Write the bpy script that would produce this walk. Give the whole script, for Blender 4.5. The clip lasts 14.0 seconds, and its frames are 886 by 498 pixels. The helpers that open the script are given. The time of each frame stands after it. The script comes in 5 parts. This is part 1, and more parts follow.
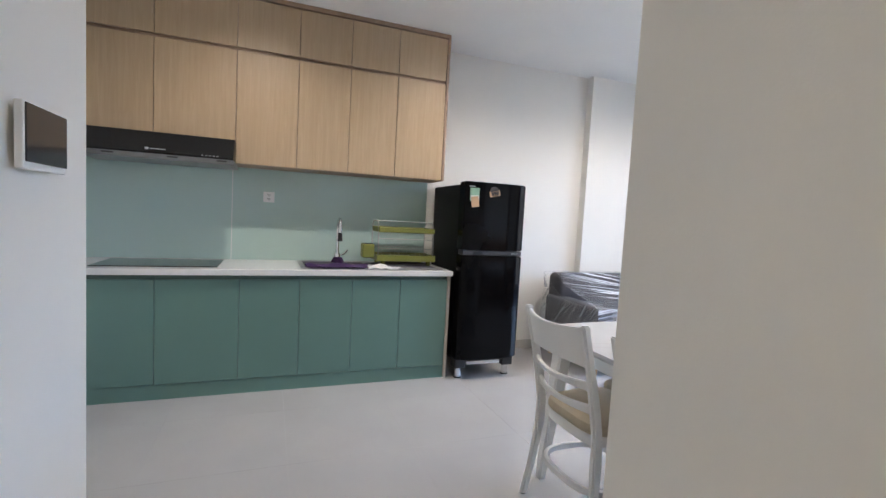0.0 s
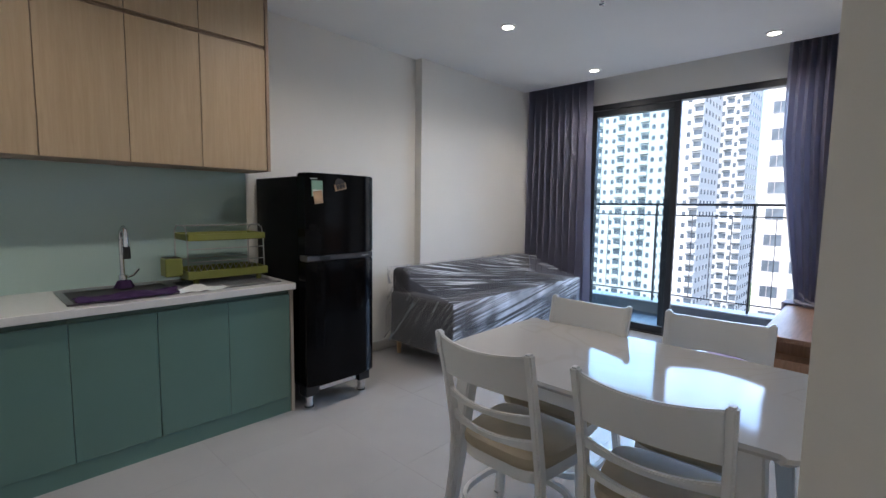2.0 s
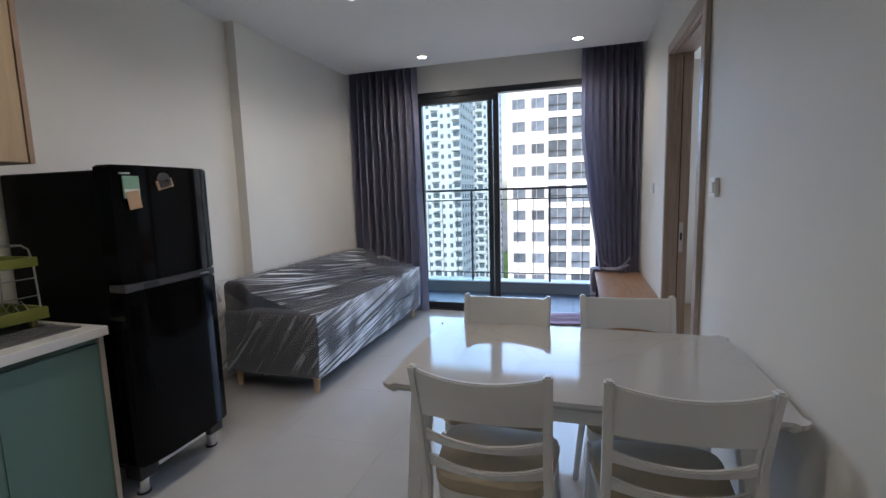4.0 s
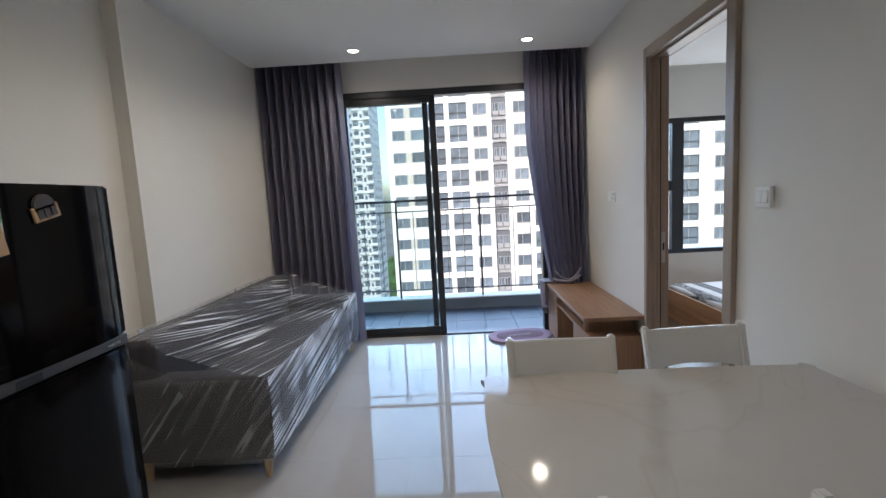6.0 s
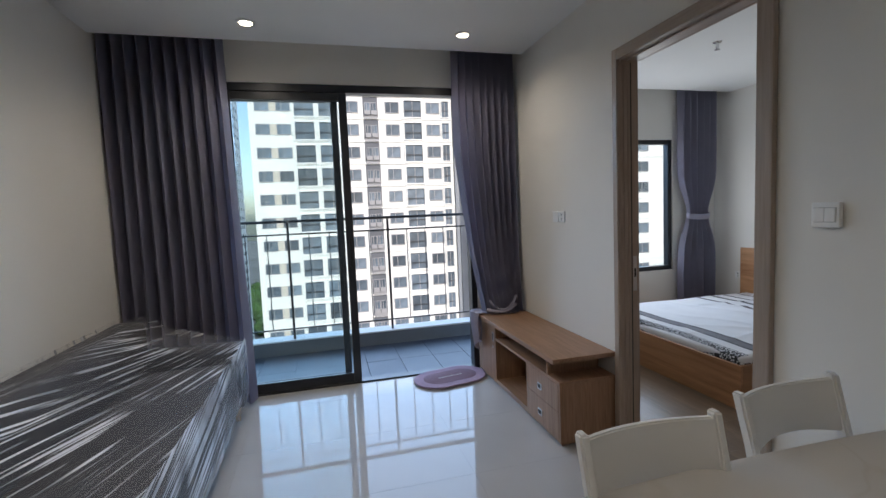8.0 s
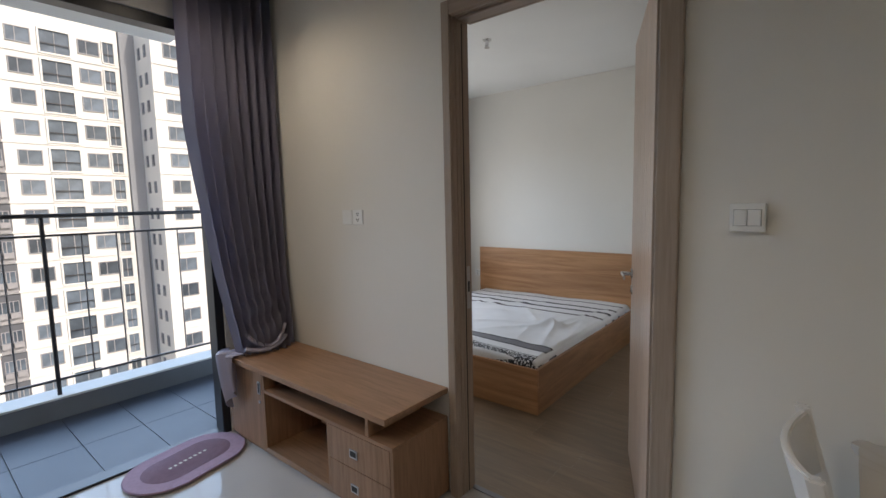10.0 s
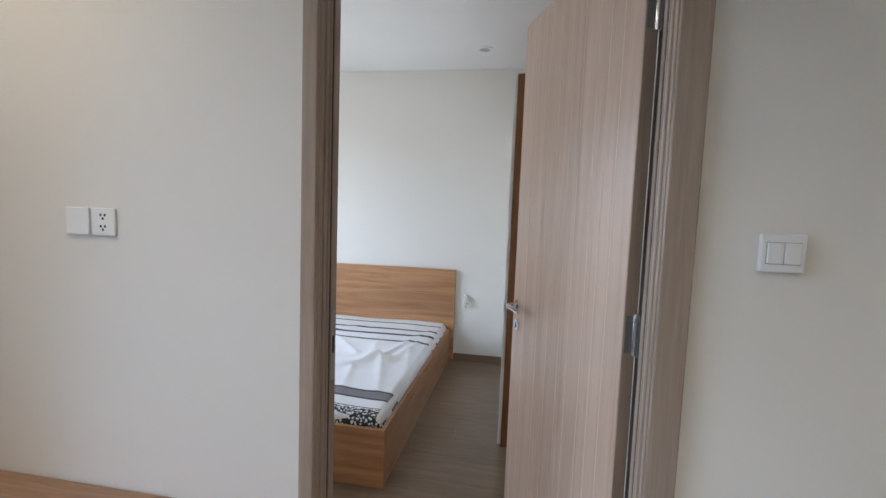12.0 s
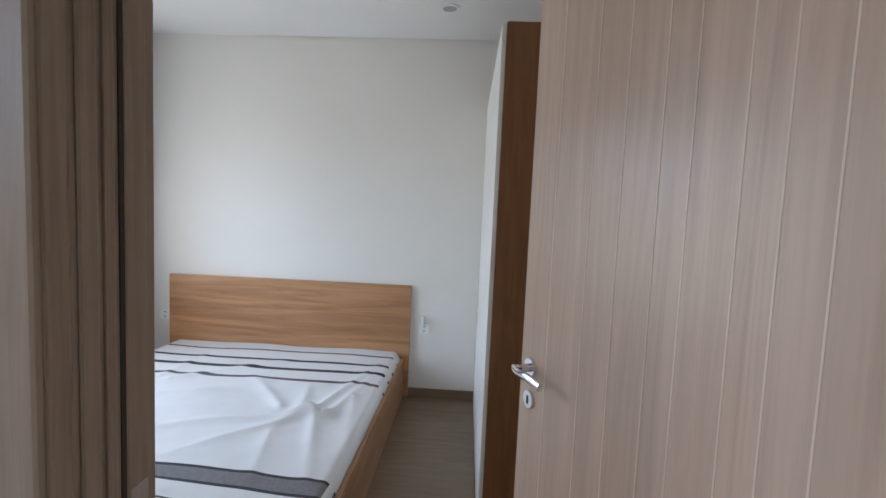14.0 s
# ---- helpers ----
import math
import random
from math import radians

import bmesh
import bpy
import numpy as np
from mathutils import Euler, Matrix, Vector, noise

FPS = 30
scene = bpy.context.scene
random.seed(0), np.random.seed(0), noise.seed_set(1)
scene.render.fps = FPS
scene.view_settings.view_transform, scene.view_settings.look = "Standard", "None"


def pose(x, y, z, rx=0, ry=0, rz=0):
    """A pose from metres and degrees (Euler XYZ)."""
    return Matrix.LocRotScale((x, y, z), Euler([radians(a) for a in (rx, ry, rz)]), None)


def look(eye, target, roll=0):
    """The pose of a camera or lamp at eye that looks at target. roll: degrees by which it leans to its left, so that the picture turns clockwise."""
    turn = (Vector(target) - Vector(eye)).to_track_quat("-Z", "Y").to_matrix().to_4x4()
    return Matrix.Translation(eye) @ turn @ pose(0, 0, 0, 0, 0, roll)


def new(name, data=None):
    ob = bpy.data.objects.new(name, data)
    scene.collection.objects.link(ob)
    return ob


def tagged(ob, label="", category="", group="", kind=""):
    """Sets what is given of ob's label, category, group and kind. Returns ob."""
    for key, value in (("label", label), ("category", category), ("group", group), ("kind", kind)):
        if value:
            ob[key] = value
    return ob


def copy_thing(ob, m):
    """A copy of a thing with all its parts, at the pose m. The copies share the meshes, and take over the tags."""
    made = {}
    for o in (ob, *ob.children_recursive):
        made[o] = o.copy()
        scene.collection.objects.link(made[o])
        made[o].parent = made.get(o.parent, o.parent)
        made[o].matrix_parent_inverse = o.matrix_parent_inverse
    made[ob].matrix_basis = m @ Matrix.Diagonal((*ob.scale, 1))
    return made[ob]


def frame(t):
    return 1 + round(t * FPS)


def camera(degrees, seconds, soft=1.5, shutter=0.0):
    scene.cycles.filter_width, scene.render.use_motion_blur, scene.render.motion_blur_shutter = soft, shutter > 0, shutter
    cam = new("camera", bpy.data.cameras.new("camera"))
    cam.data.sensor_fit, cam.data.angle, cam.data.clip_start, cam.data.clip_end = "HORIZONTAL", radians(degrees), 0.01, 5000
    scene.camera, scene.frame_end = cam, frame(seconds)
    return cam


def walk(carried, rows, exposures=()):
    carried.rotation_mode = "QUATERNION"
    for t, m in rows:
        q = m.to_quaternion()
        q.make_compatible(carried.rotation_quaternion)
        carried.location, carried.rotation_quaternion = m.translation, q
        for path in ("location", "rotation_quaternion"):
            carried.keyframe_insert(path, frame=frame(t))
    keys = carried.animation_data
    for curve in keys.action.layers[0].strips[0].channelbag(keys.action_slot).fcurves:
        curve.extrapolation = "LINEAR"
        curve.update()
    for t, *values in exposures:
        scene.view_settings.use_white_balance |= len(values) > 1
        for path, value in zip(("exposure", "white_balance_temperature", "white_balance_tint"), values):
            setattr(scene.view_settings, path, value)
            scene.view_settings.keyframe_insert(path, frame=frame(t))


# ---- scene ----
cam = camera(88.6, 14.0)
EXPOSURES = [(0, 2.78, 5850, 14), (0.5, 2.70, 5850, 14), (1, 2.66, 5850, 14), (1.5, 2.22, 5850, 13), (2, 1.8, 5850, 13), (2.5, 1.86, 5900, 13), (3, 1.72, 5950, 13), (5.5, 1.44, 6250, 13), (6, 1.46, 6350, 12), (6.5, 1.26, 6300, 11), (7.2, 1.17, 6300, 11), (9.5, 0.92, 6850, 13), (10, 1.04, 7050, 13), (10.5, 1.14, 6950, 13), (11, 1.34, 6750, 12), (11.5, 1.66, 6700, 12), (12, 1.80, 6550, 12), (13, 1.64, 6500, 12), (14, 1.58, 6500, 12)]
DOWN_W = 31.0
PATH = [
    (0, (0.59, 0.606, 1.221), (1.306, 2.468, 1.083), 3.1),
    (0.5, (0.535, 0.769, 1.247), (1.43, 2.553, 1.119), 2.7),
    (1, (0.476, 0.895, 1.289), (1.528, 2.591, 1.152), 2.9),
    (1.5, (0.483, 1.031, 1.298), (1.655, 2.646, 1.155), 1.2),
    (2, (0.504, 1.179, 1.303), (1.947, 2.551, 1.117), 0.8),
    (2.5, (0.488, 1.364, 1.313), (2.201, 2.373, 1.093), 0.1),
    (3, (0.479, 1.515, 1.316), (2.295, 2.315, 1.073), -0.2),
    (5.5, (0.733, 2.335, 1.391), (2.703, 2.601, 1.173), -3.4),
    (6, (0.904, 2.504, 1.402), (2.89, 2.564, 1.173), -3.1),
    (6.5, (1.05, 2.698, 1.417), (3.015, 2.408, 1.184), -3.4),
    (7, (1.208, 2.829, 1.406), (3.164, 2.453, 1.22), -3.6),
    (9.5, (2.392, 2.891, 1.388), (3.987, 1.699, 1.203), -0.8),
    (10, (2.627, 2.859, 1.394), (3.888, 1.319, 1.194), -1.3),
    (10.5, (2.831, 2.795, 1.4), (3.829, 1.073, 1.202), -0.7),
    (11, (2.994, 2.64, 1.4), (3.818, 0.826, 1.221), 0.1),
    (11.5, (3.185, 2.506, 1.391), (3.812, 0.615, 1.216), 1.3),
    (12, (3.344, 2.368, 1.4), (3.686, 0.405, 1.229), 2.1),
    (12.5, (3.397, 2.202, 1.389), (3.626, 0.223, 1.216), 2.6),
    (13, (3.409, 1.999, 1.394), (3.607, 0.016, 1.224), 2.5),
    (13.5, (3.475, 1.793, 1.403), (3.608, -0.196, 1.238), 2.5),
    (14, (3.531, 1.607, 1.398), (3.636, -0.384, 1.246), 2.5),
]
walk(cam, [(t, look(eye, target, roll)) for t, eye, target, roll in PATH], EXPOSURES)

# ---- world, sun and exposure ----
world = bpy.data.worlds.new("sky")
scene.world = world
world.use_nodes = True
wn = world.node_tree
sky = wn.nodes.new("ShaderNodeTexSky")
sky.sky_type = 'NISHITA'
sky.sun_disc = False
SUN_EL, SUN_AZ = 40.0, 258.0      # degrees; azimuth clockwise from +y
sky.sun_elevation, sky.sun_rotation = radians(SUN_EL), radians(SUN_AZ)
sky.dust_density = 2.0
wn.nodes["Background"].inputs["Strength"].default_value = 0.11
wn.links.new(sky.outputs[0], wn.nodes["Background"].inputs["Color"])
sun_data = bpy.data.lights.new("sun", 'SUN')
sun_data.energy, sun_data.angle, sun_data.color = 1.28, radians(0.6), (1.0, 0.95, 0.88)
sun = new("sun", sun_data)
_az, _el = radians(SUN_AZ), radians(SUN_EL)
sun_dir = Vector((math.sin(_az) * math.cos(_el), math.cos(_az) * math.cos(_el), math.sin(_el)))
sun.matrix_world = look(sun_dir * 50, (0, 0, 0))


def area_lamp(name, eye, target, sx, sy, watts, color):
    d = bpy.data.lights.new(name, 'AREA')
    d.shape, d.size, d.size_y, d.energy, d.color = 'RECTANGLE', sx, sy, watts, color
    ob = new(name, d)
    ob.matrix_world = look(eye, target)
    return ob


# sky light in front of the balcony opening and of the bedroom window
area_lamp("sky_light_balcony", (20.0, 2.6, 9.0), (4.5, 2.6, 1.3), 30.0, 12.0, 2700, (0.43, 0.66, 1.0))
area_lamp("sky_light_bedroom", (6.195, -0.45, 1.37), (4.2, -0.45, 1.37), 1.30, 1.44, 6.6, (0.92, 0.96, 1.0))


# ---- materials ----
def mat(name, color, rough=0.5, metal=0.0, vary=0.06, scale=6.0, bump=0.0, bump_scale=60.0, stretch=(1, 1, 1),
        grain=None, grain_scale=1.0, coat=0.0, spec=0.5, random_tint=0.0, rough_vary=0.0):
    """A surface with variation at two scales; grain gives a second colour drawn out along stretch."""
    m = bpy.data.materials.new(name)
    m.use_nodes = True
    nt = m.node_tree
    n, l = nt.nodes, nt.links
    b = n["Principled BSDF"]
    b.inputs["Roughness"].default_value = rough
    b.inputs["Metallic"].default_value = metal
    b.inputs["Coat Weight"].default_value = coat
    b.inputs["Coat Roughness"].default_value = 0.06
    b.inputs["Specular IOR Level"].default_value = spec
    tc = n.new("ShaderNodeTexCoord")
    mp = n.new("ShaderNodeMapping")
    mp.inputs["Scale"].default_value = stretch
    l.new(tc.outputs["Object"], mp.inputs["Vector"])
    big = n.new("ShaderNodeTexNoise")
    big.inputs["Scale"].default_value = scale
    big.inputs["Detail"].default_value = 6
    l.new(mp.outputs[0], big.inputs["Vector"])
    ramp = n.new("ShaderNodeValToRGB")
    c = Vector(color)
    ramp.color_ramp.elements[0].color = (*(c * (1 - vary)), 1)
    ramp.color_ramp.elements[1].color = (*(c * (1 + vary)), 1)
    ramp.color_ramp.elements[0].position, ramp.color_ramp.elements[1].position = 0.3, 0.7
    l.new(big.outputs["Fac"], ramp.inputs["Fac"])
    out = ramp.outputs["Color"]
    if grain:
        g = n.new("ShaderNodeTexNoise")
        g.inputs["Scale"].default_value = grain_scale
        g.inputs["Detail"].default_value = 9
        g.inputs["Roughness"].default_value = 0.68
        g.inputs["Distortion"].default_value = 0.6
        l.new(mp.outputs[0], g.inputs["Vector"])
        gr = n.new("ShaderNodeValToRGB")
        gr.color_ramp.elements[0].position, gr.color_ramp.elements[1].position = 0.40, 0.66
        l.new(g.outputs["Fac"], gr.inputs["Fac"])
        mx = n.new("ShaderNodeMixRGB")
        mx.inputs["Color2"].default_value = (*grain, 1)
        l.new(gr.outputs["Color"], mx.inputs["Fac"])
        l.new(out, mx.inputs["Color1"])
        out = mx.outputs[0]
    if random_tint:
        oi = n.new("ShaderNodeObjectInfo")
        mr = n.new("ShaderNodeMapRange")
        mr.inputs["To Min"].default_value, mr.inputs["To Max"].default_value = 1 - random_tint, 1 + random_tint
        l.new(oi.outputs["Random"], mr.inputs["Value"])
        hsv = n.new("ShaderNodeHueSaturation")
        l.new(mr.outputs[0], hsv.inputs["Value"])
        l.new(out, hsv.inputs["Color"])
        out = hsv.outputs[0]
    l.new(out, b.inputs["Base Color"])
    if rough_vary:
        rr = n.new("ShaderNodeMapRange")
        rr.inputs["To Min"].default_value, rr.inputs["To Max"].default_value = rough - rough_vary, rough + rough_vary
        l.new(big.outputs["Fac"], rr.inputs["Value"])
        l.new(rr.outputs[0], b.inputs["Roughness"])
    if bump:
        f = n.new("ShaderNodeTexNoise")
        f.inputs["Scale"].default_value = bump_scale
        f.inputs["Detail"].default_value = 4
        l.new(mp.outputs[0], f.inputs["Vector"])
        bp = n.new("ShaderNodeBump")
        bp.inputs["Strength"].default_value = bump
        bp.inputs["Distance"].default_value = 0.004
        l.new(f.outputs["Fac"], bp.inputs["Height"])
        l.new(bp.outputs[0], b.inputs["Normal"])
    return m


def clear_glass(name, tint, mirror):
    """Thin pane: lets light straight through and mirrors a little."""
    m = bpy.data.materials.new(name)
    m.use_nodes = True
    n, l = m.node_tree.nodes, m.node_tree.links
    n.remove(n["Principled BSDF"])
    t = n.new("ShaderNodeBsdfTransparent")
    t.inputs["Color"].default_value = (*tint, 1)
    g = n.new("ShaderNodeBsdfGlossy")
    g.inputs["Roughness"].default_value = 0.01
    fr = n.new("ShaderNodeFresnel")
    fr.inputs["IOR"].default_value = mirror
    mx = n.new("ShaderNodeMixShader")
    l.new(fr.outputs[0], mx.inputs[0])
    l.new(t.outputs[0], mx.inputs[1])
    l.new(g.outputs[0], mx.inputs[2])
    l.new(mx.outputs[0], n["Material Output"].inputs["Surface"])
    return m


def glow(name, color, strength):
    m = bpy.data.materials.new(name)
    m.use_nodes = True
    b = m.node_tree.nodes["Principled BSDF"]
    b.inputs["Base Color"].default_value = (*color, 1)
    b.inputs["Emission Color"].default_value = (*color, 1)
    b.inputs["Emission Strength"].default_value = strength
    return m


WALL = mat("wall_paint", (0.835, 0.81, 0.755), 0.62, vary=0.025, scale=1.2, bump=0.08, bump_scale=220, spec=0.3)
CEIL = mat("ceiling_paint", (0.88, 0.88, 0.86), 0.8, vary=0.02, scale=1.5, bump=0.04, bump_scale=200, spec=0.2)
SKIRT = mat("skirting_tile", (0.62, 0.58, 0.53), 0.25, vary=0.05)
TILE = mat("porcelain_tile", (0.43, 0.415, 0.40), 0.035, vary=0.04, scale=2.2, random_tint=0.006, rough_vary=0.015, spec=0.28)
GROUT = mat("tile_grout", (0.41, 0.395, 0.38), 0.3, vary=0.04, scale=20)
GREEN = mat("green_laminate", (0.130, 0.230, 0.198), 0.38, vary=0.03, scale=3, bump=0.03, bump_scale=300)
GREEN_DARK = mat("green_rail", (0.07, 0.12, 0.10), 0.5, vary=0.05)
OAK = mat("light_oak_veneer", (0.495, 0.372, 0.235), 0.42, vary=0.05, scale=1.5, stretch=(22, 22, 1.1), grain=(0.445, 0.328, 0.20), grain_scale=3.2, bump=0.05, bump_scale=30)
PALE_EDGE = mat("pale_edge_band", (0.50, 0.44, 0.37), 0.45, vary=0.05, scale=8)
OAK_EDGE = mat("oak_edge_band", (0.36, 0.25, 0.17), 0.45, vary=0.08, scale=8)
QUARTZ = mat("white_quartz", (0.78, 0.77, 0.75), 0.16, vary=0.03, scale=40)
SPLASH = mat("mint_back_painted_glass", (0.50, 0.655, 0.615), 0.10, vary=0.012, scale=1, coat=0.3)
SILICONE = mat("white_silicone", (0.75, 0.76, 0.75), 0.5)
BLACK_GLASS = mat("black_glass", (0.012, 0.012, 0.013), 0.06, vary=0.02)
BLACK_GLOSS = mat("black_gloss_steel", (0.003, 0.003, 0.0035), 0.09, vary=0.1, scale=2, spec=0.12, rough_vary=0.02)
BLACK_SIDE = mat("black_textured_steel", (0.004, 0.004, 0.0045), 0.38, vary=0.1, spec=0.12, bump=0.1, bump_scale=300)
BLACK_MATT = mat("black_plastic", (0.016, 0.016, 0.017), 0.45, vary=0.1)
STEEL = mat("brushed_steel", (0.55, 0.55, 0.55), 0.3, 1.0, vary=0.06, stretch=(1, 40, 40), scale=4)
CHROME = mat("chrome", (0.75, 0.75, 0.76), 0.12, 1.0, vary=0.03)
GREY_STEEL = mat("grey_silver_plastic", (0.22, 0.22, 0.23), 0.35, 0.5, vary=0.05)
DARK_GREY = mat("dark_grey_satin", (0.11, 0.11, 0.115), 0.32, 0.5, vary=0.05)
WHITE_PL = mat("white_plastic", (0.88, 0.88, 0.86), 0.32, vary=0.02)
GREY_PL = mat("grey_plastic", (0.45, 0.45, 0.44), 0.4, vary=0.04)
# near-black for flat pieces that stand for the shade inside holes and recesses
DARK_SLOT = mat("dark_slot", (0.03, 0.03, 0.03), 0.6)
LACQUER = mat("white_lacquer", (0.80, 0.79, 0.77), 0.28, vary=0.025, scale=4, coat=0.15, bump=0.03, bump_scale=80)
SEAT = mat("beige_seat_vinyl", (0.50, 0.42, 0.29), 0.55, vary=0.07, scale=9, bump=0.12, bump_scale=260)
CURTAIN = mat("grey_mauve_curtain", (0.335, 0.325, 0.420), 0.45, vary=0.05, scale=5, bump=0.10, bump_scale=420, spec=0.7)
SOFA = mat("dark_grey_sofa_fabric", (0.062, 0.060, 0.066), 0.9, vary=0.14, scale=30, bump=0.1, bump_scale=380)
LEG = mat("pale_wood_leg", (0.55, 0.38, 0.22), 0.45, vary=0.08, stretch=(20, 20, 2), scale=3)
TVWOOD = mat("brown_oak_laminate", (0.36, 0.205, 0.122), 0.4, vary=0.08, scale=1.2, stretch=(1.2, 18, 18), grain=(0.245, 0.138, 0.074), grain_scale=3.0, bump=0.05, bump_scale=24)
TVWOOD_V = mat("brown_oak_laminate_upright", (0.36, 0.205, 0.122), 0.4, vary=0.08, scale=1.2, stretch=(18, 18, 1.2), grain=(0.245, 0.138, 0.074), grain_scale=3.0, bump=0.05, bump_scale=24)
BEDWOOD = mat("orange_walnut_laminate", (0.52, 0.275, 0.135), 0.36, vary=0.16, scale=1.0, stretch=(0.55, 9, 9), grain=(0.31, 0.138, 0.058), grain_scale=1.5, bump=0.03, bump_scale=24)
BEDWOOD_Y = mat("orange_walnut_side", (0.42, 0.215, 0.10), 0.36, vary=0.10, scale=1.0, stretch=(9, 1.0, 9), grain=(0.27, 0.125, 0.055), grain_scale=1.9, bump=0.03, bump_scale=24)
ROBEWOOD = mat("red_brown_side_panel", (0.27, 0.115, 0.045), 0.45, vary=0.08, scale=1.5, stretch=(16, 16, 1), grain=(0.20, 0.08, 0.03), grain_scale=2.5)
DOORWOOD = mat("pale_ash_door", (0.555, 0.412, 0.318), 0.33, vary=0.09, scale=1.3, stretch=(15, 15, 0.6), grain=(0.455, 0.328, 0.25), grain_scale=2.4, bump=0.05, bump_scale=26)
DOORLINE = mat("pale_inlay_line", (0.70, 0.57, 0.46), 0.42, vary=0.12, scale=14, stretch=(1, 1, 0.3))
FRAMEWOOD = mat("taupe_door_frame", (0.40, 0.315, 0.25), 0.40, vary=0.07, scale=1.5, stretch=(24, 24, 1), grain=(0.325, 0.25, 0.195), grain_scale=3)
FRAMETOP = mat("taupe_door_frame_head", (0.40, 0.315, 0.25), 0.40, vary=0.07, scale=1.5, stretch=(1, 24, 24), grain=(0.325, 0.25, 0.195), grain_scale=3)
FRAME_DARK = mat("dark_gasket_and_gap_shade", (0.05, 0.04, 0.035), 0.6)
PLANK = mat("grey_brown_laminate", (0.25, 0.176, 0.115), 0.34, vary=0.10, scale=1.0, stretch=(1.2, 10, 10), grain=(0.185, 0.132, 0.088), grain_scale=2.4, random_tint=0.10)
SHEET = mat("white_bed_sheet", (0.76, 0.75, 0.75), 0.85, vary=0.03, scale=8, bump=0.12, bump_scale=300)
SHEET_DARK = mat("dark_sheet_stripe", (0.045, 0.040, 0.045), 0.85, vary=0.1)
ALU = mat("dark_grey_aluminium", (0.035, 0.037, 0.042), 0.35, 0.3, vary=0.08)
BTILE = mat("slate_blue_balcony_tile", (0.052, 0.065, 0.090), 0.5, vary=0.08, scale=3, random_tint=0.05, bump=0.1, bump_scale=120)
BGROUT = mat("dark_balcony_grout", (0.05, 0.055, 0.06), 0.8)
CONCRETE = mat("shade_dark_balcony_curb", (0.16, 0.17, 0.185), 0.7, vary=0.08, scale=4, bump=0.1)
BALUSTER = mat("grey_painted_steel", (0.16, 0.16, 0.17), 0.4, 0.3, vary=0.1)
RAIL = mat("dark_painted_steel", (0.05, 0.05, 0.055), 0.4, 0.4, vary=0.1)
RUG = mat("mauve_rug", (0.35, 0.25, 0.335), 0.95, vary=0.08, scale=40, bump=0.4, bump_scale=500)
RUG_IN = mat("dark_mauve_rug_centre", (0.205, 0.13, 0.175), 0.95, vary=0.08, scale=40, bump=0.4, bump_scale=500)
OLIVE = mat("olive_green_plastic", (0.215, 0.23, 0.05), 0.4, vary=0.05)
PURPLE = mat("purple_cloth", (0.045, 0.018, 0.075), 0.9, vary=0.15, bump=0.3, bump_scale=200)
FACADE = mat("white_facade_render", (0.78, 0.77, 0.74), 0.8, vary=0.04, scale=0.15)
FACADE_BEIGE = mat("beige_facade_panel", (0.56, 0.50, 0.43), 0.8, vary=0.05, scale=0.2)
FACADE_GREY = mat("grey_facade_strip", (0.30, 0.31, 0.33), 0.8, vary=0.06, scale=0.2)
FACADE_DARK = mat("dark_service_strip", (0.12, 0.125, 0.14), 0.8, vary=0.1, scale=0.3)
FAC_FRAME = mat("grey_window_surround", (0.33, 0.325, 0.335), 0.7, vary=0.05)
PANE = mat("facade_window_pane", (0.12, 0.15, 0.185), 0.12, vary=0.3, scale=0.6, random_tint=0.45, spec=0.3)
FAR_FACADE = mat("far_white_facade", (0.62, 0.645, 0.655), 0.85, vary=0.03, scale=0.1)
TREES = mat("tree_canopy", (0.05, 0.10, 0.025), 0.9, vary=0.4, scale=0.15)
LAND = mat("city_ground", (0.16, 0.16, 0.15), 0.9, vary=0.3, scale=0.02)
ROAD = mat("asphalt", (0.05, 0.05, 0.052), 0.9, vary=0.15, scale=0.3)
LEAF_GREEN = mat("note_green", (0.25, 0.42, 0.30), 0.7)
TAN = mat("tan_card", (0.52, 0.34, 0.20), 0.8, vary=0.08)
PALE_CARD = mat("pale_card", (0.66, 0.68, 0.62), 0.7)
GLASS = clear_glass("window_glass", (0.935, 0.98, 0.985), 1.4)
LAMP_ON = glow("lit_downlight", (1.0, 0.88, 0.66), 6.0)
SCREEN = mat("dark_screen", (0.03, 0.03, 0.035), 0.12)


# ---- mesh helpers ----
def add_box(bm, x0, x1, y0, y1, z0, z1, bevel=0.0, seg=2, mi=0):
    r = bmesh.ops.create_cube(bm, size=1.0)
    vs = r["verts"]
    for v in vs:
        v.co = Vector((x0 + (v.co.x + 0.5) * (x1 - x0), y0 + (v.co.y + 0.5) * (y1 - y0), z0 + (v.co.z + 0.5) * (z1 - z0)))
    faces = list({f for v in vs for f in v.link_faces})
    for f in faces:
        f.material_index = mi
    if bevel:
        edges = list({e for v in vs for e in v.link_edges})
        bmesh.ops.bevel(bm, geom=edges, offset=bevel, segments=seg, affect='EDGES', profile=0.5)
    return vs


def box(x0, x1, y0, y1, z0, z1, bevel=0.0, seg=2):
    bm = bmesh.new()
    add_box(bm, x0, x1, y0, y1, z0, z1, bevel, seg)
    return bm


def add_rod(bm, a, b, r0, r1=None, n=12, mi=0):
    """A straight or tapered round bar from a to b."""
    a, b = Vector(a), Vector(b)
    r1 = r0 if r1 is None else r1
    d = b - a
    m = Matrix.Translation((a + b) / 2) @ d.to_track_quat('Z', 'Y').to_matrix().to_4x4()
    r = bmesh.ops.create_cone(bm, cap_ends=True, segments=n, radius1=r0, radius2=r1, depth=d.length, matrix=m)
    for v in r["verts"]:
        for f in v.link_faces:
            f.material_index = mi
    return r["verts"]


